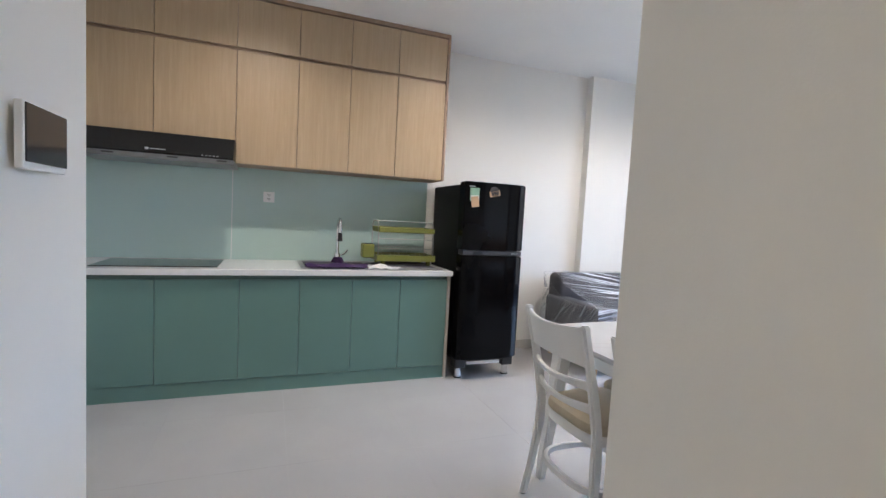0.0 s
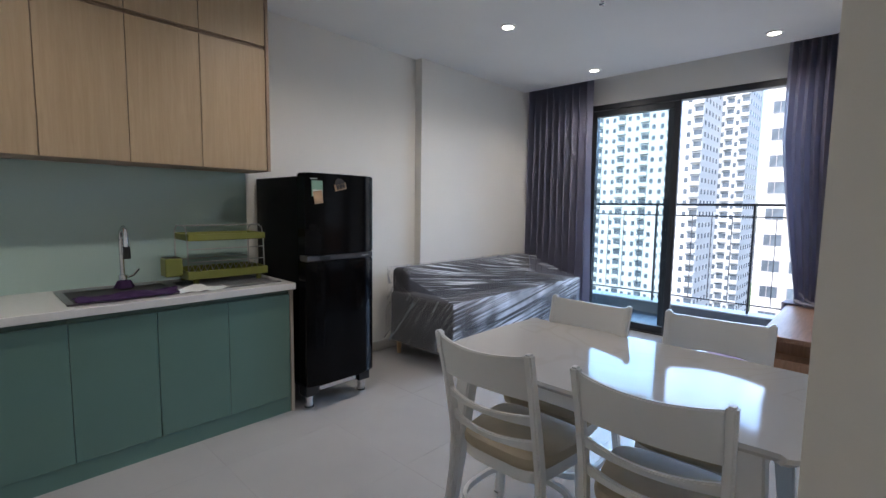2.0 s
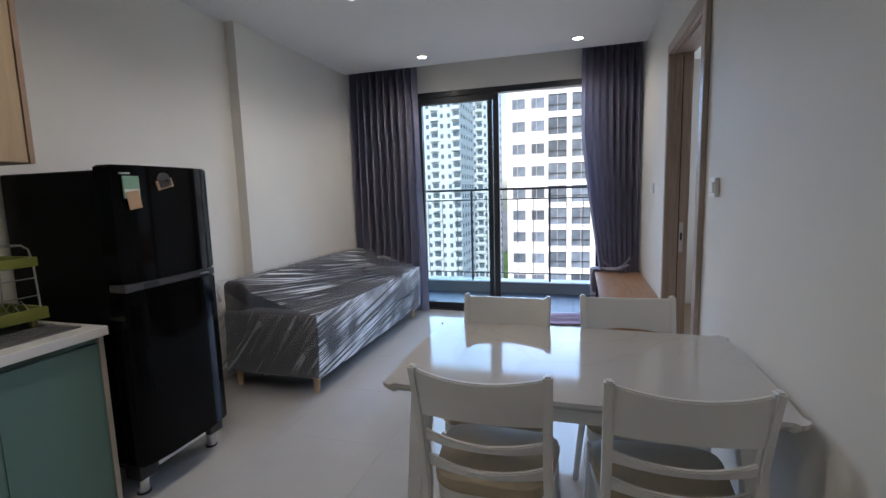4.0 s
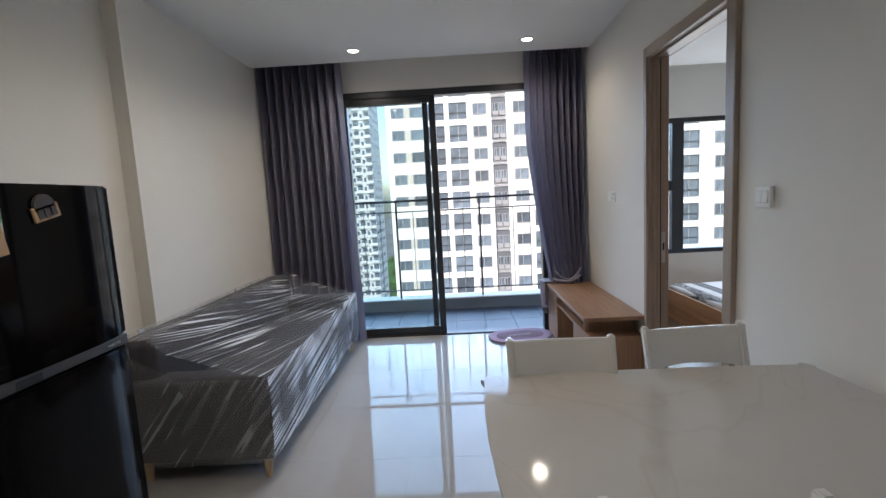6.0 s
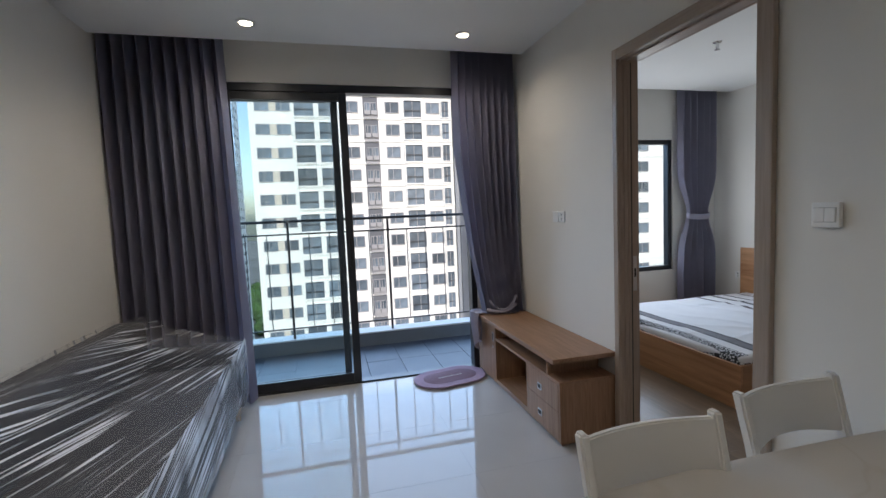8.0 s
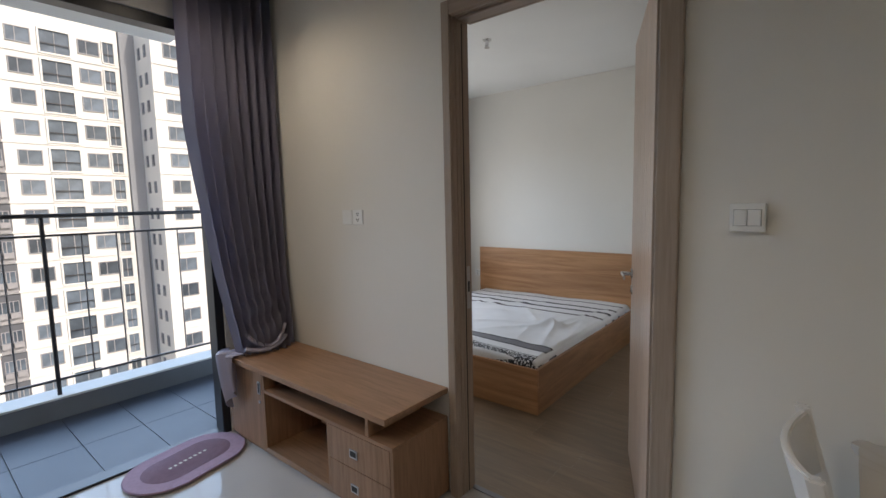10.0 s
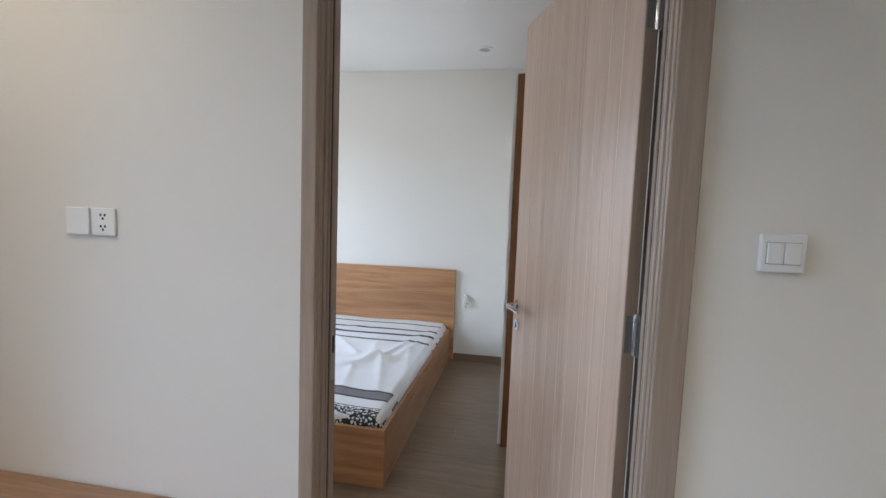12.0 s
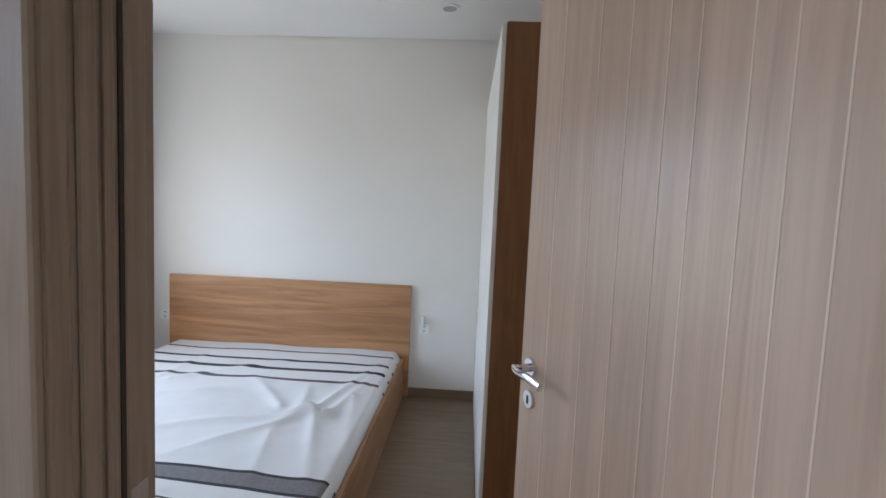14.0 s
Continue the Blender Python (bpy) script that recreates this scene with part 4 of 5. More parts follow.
def build_chair(m):
    """Faces local +x; the back stands at local -x."""
    c = thing("dining_chair", "white lacquered ladder-back dining chair with a beige padded seat", "chair", m, group="chairs round the dining table")
    # back posts run on into the rear legs
    for s in (-1, 1):
        pts = [(-0.225, s * 0.215, 0.0), (-0.195, s * 0.205, 0.16), (-0.18, s * 0.19, 0.32), (-0.182, s * 0.183, 0.45), (-0.205, s * 0.181, 0.58), (-0.238, s * 0.183, 0.72), (-0.276, s * 0.186, 0.868)]
        bm = bmesh.new()
        rings = []
        for i, p in enumerate(pts):
            w, d = 0.026, (0.040 if 1 < i < 5 else 0.032)
            rings.append([bm.verts.new(Vector(p) + Vector((a * d / 2, b * w / 2, 0))) for a, b in ((-1, -1), (1, -1), (1, 1), (-1, 1))])
        for r0, r1 in zip(rings, rings[1:]):
            for j in range(4):
                bm.faces.new((r0[j], r0[(j + 1) % 4], r1[(j + 1) % 4], r1[j]))
        bm.faces.new(rings[0][::-1]), bm.faces.new(rings[-1])
        bmesh.ops.recalc_face_normals(bm, faces=bm.faces)
        bmesh.ops.bevel(bm, geom=list(bm.edges), offset=0.006, segments=2, affect='EDGES')
        part("back_post", bm, LACQUER, c, "", True)
        part("foot_pad", rod((-0.225, s * 0.215, -0.0), (-0.225, s * 0.215, 0.006), 0.012, None, 10), BLACK_MATT, c)
    # curved top panel and two slats

    def slat(z0, z1, x0, x1, half, arch):
        n = 14
        bm = bmesh.new()
        rows = []
        for i in range(n + 1):
            u = 2 * i / n - 1
            bow = -0.042 * (1 - u * u)
            rows.append([bm.verts.new((x0 + bow - 0.009, u * half, z0 + arch * (1 - u * u))), bm.verts.new((x0 + bow + 0.009, u * half, z0 + arch * (1 - u * u))),
                         bm.verts.new((x1 + bow + 0.009, u * half, z1 - 0.010 * (1 - u * u))), bm.verts.new((x1 + bow - 0.009, u * half, z1 - 0.010 * (1 - u * u)))])
        for r0, r1 in zip(rows, rows[1:]):
            for j in range(4):
                bm.faces.new((r0[j], r0[(j + 1) % 4], r1[(j + 1) % 4], r1[j]))
        bm.faces.new(rows[0][::-1]), bm.faces.new(rows[-1])
        bmesh.ops.recalc_face_normals(bm, faces=bm.faces)
        bmesh.ops.bevel(bm, geom=[e for e in bm.edges if len(e.link_faces) == 2 and e.calc_face_angle(0) > 0.8], offset=0.004, segments=2, affect='EDGES')
        return bm

    part("top_panel", slat(0.705, 0.856, -0.236, -0.272, 0.176, 0.012), LACQUER, c, "", True)
    part("back_slat", slat(0.615, 0.655, -0.213, -0.224, 0.172, 0.004), LACQUER, c, "", True)
    part("back_slat", slat(0.525, 0.565, -0.195, -0.202, 0.171, 0.004), LACQUER, c, "", True)
    # seat frame and padded seat, rounded

    def seat_ring(scale, z):
        pts = []
        for i in range(40):
            a = 2 * math.pi * i / 40
            ca, sa = math.cos(a), math.sin(a)
            e = 0.42
            x = 0.178 * math.copysign(abs(ca) ** e, ca)
            y = (0.192 + 0.022 * (x / 0.18)) * math.copysign(abs(sa) ** e, sa)
            pts.append((x * scale - 0.012, y * scale, z))
        return pts

    def lathe(levels):
        bm = bmesh.new()
        rings = [[bm.verts.new(p) for p in seat_ring(s, z)] for s, z in levels]
        for r0, r1 in zip(rings, rings[1:]):
            for i in range(40):
                bm.faces.new((r0[i], r0[(i + 1) % 40], r1[(i + 1) % 40], r1[i]))
        bm.faces.new(rings[0][::-1]), bm.faces.new(rings[-1])
        bmesh.ops.recalc_face_normals(bm, faces=bm.faces)
        return bm

    part("seat_frame", lathe([(0.93, 0.385), (0.97, 0.39), (0.97, 0.425), (0.95, 0.43)]), LACQUER, c, "", True)
    part("seat", lathe([(0.95, 0.430), (1.0, 0.440), (1.01, 0.456), (0.98, 0.472), (0.88, 0.482), (0.6, 0.488), (0.2, 0.490)]), SEAT, c, "beige padded seat", True)
    for s in (-1, 1):
        bm = bmesh.new()
        add_rod(bm, (0.150, s * 0.205, 0.006), (0.128, s * 0.178, 0.39), 0.013, 0.020, 14)
        part("front_leg", bm, LACQUER, c, "", True)
        part("foot_pad", rod((0.150, s * 0.205, 0.0), (0.150, s * 0.205, 0.008), 0.012, None, 10), BLACK_MATT, c)
    hoop = [(-0.03 + 0.172 * math.copysign(abs(math.cos(a)) ** 0.7, math.cos(a)), 0.185 * math.copysign(abs(math.sin(a)) ** 0.7, math.sin(a)), 0.21) for a in [2 * math.pi * i / 36 for i in range(36)]]
    part("hoop_stretcher", sweep(hoop, rect(0.016, 0.024), True), LACQUER, c, "", True)
    return c


ch = build_chair(pose(1.915, 2.085, 0))
copy_thing(ch, pose(1.930, 1.580, 0, 0, 0, 3))
copy_thing(ch, pose(2.268, 2.145, 0, 0, 0, 179))
copy_thing(ch, pose(2.342, 1.600, 0, 0, 0, 184))

# ---- sofa wrapped in film ----
SX0, SX1, SY0, SY1 = 3.045, 5.06, 3.475, 4.255
sf = thing("sofa", "dark grey fabric sofa still wrapped in clear plastic film", "sofa")
part("base", box(SX0 + 0.02, SX1 - 0.02, SY0 + 0.03, SY1, 0.11, 0.30, 0.02), SOFA, sf, "", True)
part("seat_cushion", box(SX0 + 0.16, SX1 - 0.16, SY0 + 0.015, SY1 - 0.18, 0.30, 0.45, 0.045, 4), SOFA, sf, "", True)
part("backrest", box(SX0 + 0.03, SX1 - 0.03, SY1 - 0.20, SY1, 0.30, 0.765, 0.05, 4), SOFA, sf, "", True)
part("armrest", box(SX0, SX0 + 0.16, SY0, SY1 - 0.02, 0.115, 0.56, 0.035, 4), SOFA, sf, "", True)
part("armrest", box(SX1 - 0.16, SX1, SY0, SY1 - 0.02, 0.115, 0.56, 0.035, 4), SOFA, sf, "", True)
for x in (SX0 + 0.06, SX1 - 0.06):
    for y in (SY0 + 0.065, SY1 - 0.08):
        part("leg", rod((x, y, 0), (x, y, 0.115), 0.016, 0.026, 16), LEG, sf, "pale tapered wooden leg", True)


def stretch_film(name, turn, size, haze, glint, fine, cut):
    """Clear film drawn tight: creases along one direction, their glints painted white, milky where it lies double."""
    m = bpy.data.materials.new(name)
    m.use_nodes = True
    n, l = m.node_tree.nodes, m.node_tree.links
    b = n["Principled BSDF"]
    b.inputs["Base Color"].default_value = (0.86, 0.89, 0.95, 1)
    b.inputs["Roughness"].default_value = 0.18
    b.inputs["Specular IOR Level"].default_value = 0.8
    tc, mp = n.new("ShaderNodeTexCoord"), n.new("ShaderNodeMapping")
    mp.vector_type = 'TEXTURE'
    mp.inputs["Rotation"].default_value = [radians(a) for a in turn]
    mp.inputs["Scale"].default_value = size
    l.new(tc.outputs["Object"], mp.inputs["Vector"])
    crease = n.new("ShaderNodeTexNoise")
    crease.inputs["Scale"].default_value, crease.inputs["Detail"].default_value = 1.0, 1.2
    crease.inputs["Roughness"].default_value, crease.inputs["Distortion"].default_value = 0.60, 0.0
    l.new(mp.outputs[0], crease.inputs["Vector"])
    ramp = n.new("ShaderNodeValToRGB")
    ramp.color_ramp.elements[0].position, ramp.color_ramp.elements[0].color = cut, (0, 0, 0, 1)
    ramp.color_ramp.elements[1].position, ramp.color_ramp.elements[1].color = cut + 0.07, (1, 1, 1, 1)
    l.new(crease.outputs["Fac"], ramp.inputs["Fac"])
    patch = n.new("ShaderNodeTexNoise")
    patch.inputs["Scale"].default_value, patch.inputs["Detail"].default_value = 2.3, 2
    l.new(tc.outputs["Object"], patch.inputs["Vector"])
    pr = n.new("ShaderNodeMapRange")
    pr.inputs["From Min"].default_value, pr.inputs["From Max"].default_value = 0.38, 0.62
    pr.inputs["To Min"].default_value, pr.inputs["To Max"].default_value = 0.05, glint
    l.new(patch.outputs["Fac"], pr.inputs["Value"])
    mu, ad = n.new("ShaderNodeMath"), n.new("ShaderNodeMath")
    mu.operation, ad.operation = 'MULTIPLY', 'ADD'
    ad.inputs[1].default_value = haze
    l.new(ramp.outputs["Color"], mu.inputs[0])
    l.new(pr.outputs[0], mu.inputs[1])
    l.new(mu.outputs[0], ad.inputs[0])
    bp = n.new("ShaderNodeBump")
    bp.inputs["Strength"].default_value, bp.inputs["Distance"].default_value = 0.9, fine
    l.new(crease.outputs["Fac"], bp.inputs["Height"])
    l.new(bp.outputs[0], b.inputs["Normal"])
    clear, milky = n.new("ShaderNodeBsdfTransparent"), n.new("ShaderNodeMixShader")
    l.new(ad.outputs[0], milky.inputs[0])
    l.new(clear.outputs[0], milky.inputs[1])
    l.new(b.outputs[0], milky.inputs[2])
    l.new(milky.outputs[0], n["Material Output"].inputs["Surface"])
    return m


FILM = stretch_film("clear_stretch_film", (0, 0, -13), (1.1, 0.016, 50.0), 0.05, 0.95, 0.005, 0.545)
# front film painted paler and with more white glints, for the light it catches
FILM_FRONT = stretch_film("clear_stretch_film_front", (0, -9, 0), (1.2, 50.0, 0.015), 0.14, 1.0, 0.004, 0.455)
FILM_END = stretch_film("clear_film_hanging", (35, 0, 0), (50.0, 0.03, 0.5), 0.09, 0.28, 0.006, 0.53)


def film_sheet():
    """Film drawn over the back, down across the arms and the front, and round the near end."""
    prof = [(SY1 - 0.01, 0.62), (SY1 + 0.004, 0.772), (SY1 - 0.19, 0.778), (SY1 - 0.30, 0.70), (SY1 - 0.52, 0.625), (SY0 + 0.06, 0.575), (SY0 - 0.006, 0.562), (SY0 - 0.012, 0.50), (SY0 - 0.010, 0.34), (SY0 - 0.006, 0.20), (SY0 + 0.004, 0.125)]
    fine = []
    for (a0, b0), (a1, b1) in zip(prof, prof[1:]):
        for k in range(5):
            fine.append((a0 + (a1 - a0) * k / 5, b0 + (b1 - b0) * k / 5))
    fine.append(prof[-1])
    bm = bmesh.new()
    nx = 80
    rows = []
    for i in range(nx + 1):
        x = SX0 - 0.012 + (SX1 - SX0 + 0.024) * i / nx
        row = []
        for y, z in fine:
            w = noise.noise(Vector((x * 1.8, y * 7, z * 16 + 0.6 * x))) * 0.006
            row.append(bm.verts.new((x, y - abs(w) * 0.6, z + w * (0.9 if y > SY0 + 0.05 and y < SY1 - 0.22 else 0.2))))
        rows.append(row)
    for r0, r1 in zip(rows, rows[1:]):
        for j in range(len(fine) - 1):
            f = bm.faces.new((r0[j], r1[j], r1[j + 1], r0[j + 1]))
            f.material_index = 1 if j >= 30 else 0
    return bm


def film_end():
    """Loose film hanging from the back corner over the near arm."""
    bm = bmesh.new()
    ny, nz = 36, 26
    g = []
    for i in range(ny + 1):
        y = SY0 - 0.010 + (SY1 - SY0 + 0.005) * i / ny
        top = 0.562 + (0.20 * max(0.0, (y - (SY1 - 0.34)) / 0.34))
        col = []
        for j in range(nz + 1):
            v = j / nz
            z = top * (1 - v) + 0.13 * v
            x = SX0 - 0.013 - 0.022 * abs(noise.noise(Vector((y * 9, z * 4, 2.0)))) - 0.03 * v * v * (0.3 + 0.7 * i / ny)
            col.append(bm.verts.new((x, y, z)))
        g.append(col)
    for i in range(ny):
        for j in range(nz):
            bm.faces.new((g[i][j], g[i + 1][j], g[i + 1][j + 1], g[i][j + 1]))
    return bm


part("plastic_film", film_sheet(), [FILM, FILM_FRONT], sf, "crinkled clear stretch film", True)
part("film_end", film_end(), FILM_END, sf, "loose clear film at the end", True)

# ---- tv stand ----
tv = thing("tv_stand", "low brown oak laminate tv stand against the wall", "tv stand")
TX0, TX1, TY0, TY1 = 3.932, 5.335, 1.258, 1.625
part("top", box(TX0 - 0.002, TX1, TY0 - 0.004, 1.665, 0.502, 0.530, 0.002), TVWOOD, tv)
part("bottom", box(TX0 + 0.02, TX1, TY0, TY1 - 0.004, 0.035, 0.055), TVWOOD, tv)
part("plinth", box(TX0 + 0.03, TX1 - 0.01, TY0 + 0.01, TY1 - 0.025, 0.0, 0.035), TVWOOD, tv)
part("mid_shelf", box(TX0, 4.955, TY0, TY1, 0.373, 0.390, 0.001), TVWOOD, tv)
part("end_side", box(TX0, TX0 + 0.018, TY0, TY1 - 0.002, 0.02, 0.373, 0.001), TVWOOD_V, tv)
part("divider", box(4.362, 4.378, TY0, TY1, 0.055, 0.373, 0.001), TVWOOD_V, tv)
part("divider", box(4.940, 4.956, TY0, TY1, 0.055, 0.502, 0.001), TVWOOD_V, tv)
part("far_side", box(TX1 - 0.018, TX1, TY0, TY1 - 0.002, 0.055, 0.502), TVWOOD_V, tv)
part("back_panel", box(4.10, TX1 - 0.018, TY0, TY0 + 0.006, 0.055, 0.502), TVWOOD_V, tv)
part("support_post", box(4.085, 4.105, TY0 + 0.02, TY1 - 0.005, 0.390, 0.502, 0.001), TVWOOD_V, tv)


def tv_handle(x, z, parent, wide):
    a, b2 = (0.026, 0.020) if wide else (0.016, 0.036)
    h = part("handle", box(x - a, x + a, TY1 - 0.001, TY1 + 0.004, z - b2, z + b2, 0.001), STEEL, parent, "square recessed steel pull")
    part("recess", box(x - a + 0.007, x + a - 0.007, TY1 + 0.0035, TY1 + 0.0045, z - b2 + 0.008, z + b2 - 0.006), DARK_SLOT, h)


for z0, z1 in ((0.040, 0.204), (0.208, 0.370)):
    dw = part("drawer", box(TX0 + 0.020, 4.361, TY1 - 0.018, TY1, z0, z1, 0.001), TVWOOD_V, tv)
    tv_handle(4.185, (z0 + z1) / 2 - 0.01, dw, True)
dd = part("door", box(4.958, TX1 - 0.002, TY1 - 0.018, TY1, 0.04, 0.500, 0.001), TVWOOD_V, tv)
tv_handle(4.99, 0.39, dd, False)
part("lock", rod((4.99, TY1 - 0.001, 0.31), (4.99, TY1 + 0.004, 0.31), 0.009, None, 14), STEEL, dd)

# ---- rug at the threshold ----
rg = thing("doormat", "oval mauve doormat with a darker centre at the balcony door", "doormat", pose(5.245, 1.925, 0.0, 0, 0, 101))


def oval(hx, hy, z0, z1, grow=0.0):
    bm = bmesh.new()
    pts = []
    r = hy
    for i in range(24):
        a = -math.pi / 2 + math.pi * i / 23
        pts.append((hx - r + r * math.cos(a), r * math.sin(a)))
    pts += [(-x, -y) for x, y in pts]
    lo = [bm.verts.new((x, y, z0)) for x, y in pts]
    hi = [bm.verts.new((x * 0.985, y * 0.985, z1)) for x, y in pts]
    bm.faces.new(hi)
    bm.faces.new(lo[::-1])
    k = len(pts)
    for i in range(k):
        bm.faces.new((lo[i], lo[(i + 1) % k], hi[(i + 1) % k], hi[i]))
    return bm


part("border", oval(0.315, 0.205, 0.0125, 0.020), RUG, rg, "", True)
part("underside", oval(0.30, 0.15, 0.0, 0.0125), RUG, rg)
part("centre", oval(0.235, 0.125, 0.0195, 0.0215), RUG_IN, rg, "darker mauve centre", True)
for k in range(8):
    part("print_bar", box(-0.105 + 0.028 * k, -0.091 + 0.028 * k, -0.008, 0.008, 0.0212, 0.0222), PALE_CARD, rg)

# ---- curtains ----


def pleats(y0, y1, z0, z1, folds, depth, ny=120, nz=40, fn=None):
    bm = bmesh.new()
    g = []
    for i in range(ny + 1):
        u = i / ny
        col = []
        for j in range(nz + 1):
            v = j / nz
            y = y0 + (y1 - y0) * u
            z = z1 + (z0 - z1) * v
            ph = 2 * math.pi * folds * u + 0.8 * noise.noise(Vector((u * 4, v * 1.2, 3.0)))
            # round ridges towards the room, narrow valleys between them
            ridge = abs(math.sin(ph / 2)) ** 0.9
            x = depth * (1 - 2 * ridge) * (0.85 + 0.35 * noise.noise(Vector((u * 6, v * 0.8, 7.0))))
            p = Vector((x, y + 0.008 * math.sin(ph), z))
            col.append(bm.verts.new(fn(p, u, v) if fn else p))
        g.append(col)
    for i in range(ny):
        for j in range(nz):
            bm.faces.new((g[i][j], g[i][j + 1], g[i + 1][j + 1], g[i + 1][j]))
    bmesh.ops.solidify(bm, geom=list(bm.faces), thickness=0.003)
    return bm


def left_fn(p, u, v):
    return Vector((5.245 + p.x, p.y - 0.06 * v * (1 - u) ** 2, p.z))


cl = thing("curtain", "long grey mauve pleated curtain hanging beside the sofa", "curtain", group="living room curtains")
part("cloth", pleats(3.505, 4.262, 0.03, H + 0.10, 9.5, 0.060, ny=240, fn=left_fn), CURTAIN, cl, "", True)
part("track", box(5.235, 5.255, 3.45, 4.28, H + 0.095, H + 0.118), WHITE_PL, cl)


def right_fn(p, u, v):
    # hangs full, then draws in towards the wall with its hem heaped on the tv stand
    g = max(0.0, (v - 0.40) / 0.60)
    pull = 0.13 * v + 0.20 * g * u
    y = 1.262 + (p.y - 1.262) * (1 - pull) + 0.030 * math.sin(math.pi * v) * u ** 2
    x = 5.250 + p.x * (1 - 0.25 * g) - 0.10 * g ** 2 * math.sin(math.pi * min(1, 0.1 + 0.85 * u))
    # slack cloth sinking into hanging loops above the hem
    low = max(0.0, (v - 0.78) / 0.22)
    loop = math.sin(17 * low + 7 * (u - 0.62) ** 2 * 4 + 1.2 * noise.noise(Vector((3 * u, 4 * v, 1.0))))
    x -= 0.016 * min(1.0, 2 * low) * loop * math.sin(math.pi * u) ** 0.7 + 0.03 * low
    return Vector((x, y, p.z))


cr = thing("curtain", "long grey mauve curtain with its hem gathered on the tv stand", "curtain", group="living room curtains")
part("cloth", pleats(1.262, 1.800, 0.536, H + 0.10, 9, 0.050, ny=220, nz=80, fn=right_fn), CURTAIN, cr, "", True)
part("track", box(5.235, 5.255, 1.26, 1.86, H + 0.095, H + 0.118), WHITE_PL, cr)


def tail_fn(u, v):
    # the corner that slips over the front edge
    y = 1.60 + 0.075 * min(1, v * 4) + 0.012 * math.sin(9 * u + 2 * v)
    z = 0.55 - 0.0 if v < 0.22 else 0.55 - 0.30 * (v - 0.22) / 0.78 * (0.65 + 0.45 * u)
    w = 0.20 * (1 - 0.55 * max(0, v - 0.2))
    return Vector((5.155 + w * u + 0.015 * math.sin(7 * u + 4 * v), y + 0.02 * math.sin(10 * u), z + 0.006 * math.sin(12 * u)))


part("hanging_corner", cloth(24, 24, tail_fn, 0.003), CURTAIN, cr, "", True)


def gathered_loop(y0, y1, z0, dip, x, r, ph):
    """A slack fold of the hem that hangs in a bow and flattens at its ends."""
    pts, k = [], 22
    for i in range(k + 1):
        a = i / k
        pts.append((x - 0.030 * math.sin(math.pi * a) + 0.006 * math.sin(7 * a + ph), y0 + (y1 - y0) * a, z0 - dip * math.sin(math.pi * a) ** 0.8 + 0.05 * (1 - a) * (a < 0.5) * (0.5 - a)))
    return sweep(pts, [(1.1 * r * math.cos(t), 0.8 * r * math.sin(t) * (1 + 0.25 * math.sin(3 * t + ph))) for t in [2 * math.pi * q / 12 for q in range(12)]])


for y0, y1, z0, dip, x, r, ph in ((1.35, 1.590, 0.650, 0.08, 5.150, 0.013, 2.6), (1.36, 1.615, 0.580, 0.025, 5.142, 0.015, 3.9)):
    part("gathered_fold", gathered_loop(y0, y1, z0, dip, x, r, ph), CURTAIN, cr, "", True)


def bed_curtain(p, u, v):
    tie = math.exp(-((v - 0.55) / 0.10) ** 2)
    c = -1.43
    return Vector((6.10 + p.x * (1 - 0.5 * tie), c + (p.y - c) * (1 - 0.45 * tie), p.z))


cb = thing("curtain", "grey mauve bedroom curtain held by a tie-back", "curtain", group="bedroom curtains")
part("cloth", pleats(-1.70, -1.16, 0.05, H + 0.10, 6, 0.04, fn=bed_curtain), CURTAIN, cb, "", True)
ring = [(6.10 + 0.055 * math.cos(a), -1.43 + 0.155 * math.sin(a), 1.24 + 0.02 * math.cos(a)) for a in [2 * math.pi * i / 24 for i in range(24)]]
part("tie_back", sweep(ring, rect(0.006, 0.06), True), CURTAIN, cb, "", True)

# ---- bedroom ----
BDX0, BDX1, BDY0, BDY1 = 3.967, 5.775, B_Y + 0.002, 0.287
bd = thing("bed", "low orange walnut laminate double bed with a plain headboard", "bed")
part("headboard", box(3.930, 5.795, BDY0, BDY0 + 0.034, 0.0, 0.855, 0.002), BEDWOOD, bd)
part("foot_board", box(BDX0, BDX1, BDY1 - 0.022, BDY1, 0.0, 0.303, 0.002), BEDWOOD, bd)
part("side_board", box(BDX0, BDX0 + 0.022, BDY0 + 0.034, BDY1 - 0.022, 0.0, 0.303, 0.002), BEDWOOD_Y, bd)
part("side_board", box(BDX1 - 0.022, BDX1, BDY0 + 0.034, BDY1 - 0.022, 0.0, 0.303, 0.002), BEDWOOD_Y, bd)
part("slat_base", box(BDX0 + 0.022, BDX1 - 0.022, BDY0 + 0.034, BDY1 - 0.022, 0.10, 0.14), BEDWOOD, bd)
mt = solid("mattress", box(BDX0 + 0.03, BDX1 - 0.03, BDY0 + 0.04, BDY1 - 0.03, 0.14, 0.345, 0.03, 3), SHEET, "white mattress lying in the bed frame", "mattress", smooth=True)

LACE = mat("black_white_printed_hem", (0.42, 0.41, 0.42), 0.85, vary=0.1)
n, l = LACE.node_tree.nodes, LACE.node_tree.links
vo = n.new("ShaderNodeTexVoronoi")
vo.inputs["Scale"].default_value = 70
rr = n.new("ShaderNodeValToRGB")
rr.color_ramp.interpolation = 'CONSTANT'
rr.color_ramp.elements[0].color, rr.color_ramp.elements[1].color = (0.72, 0.71, 0.71, 1), (0.03, 0.028, 0.03, 1)
rr.color_ramp.elements[1].position = 0.42
l.new(n["Texture Coordinate"].outputs["Object"], vo.inputs["Vector"])
l.new(vo.outputs["Distance"], rr.inputs["Fac"])
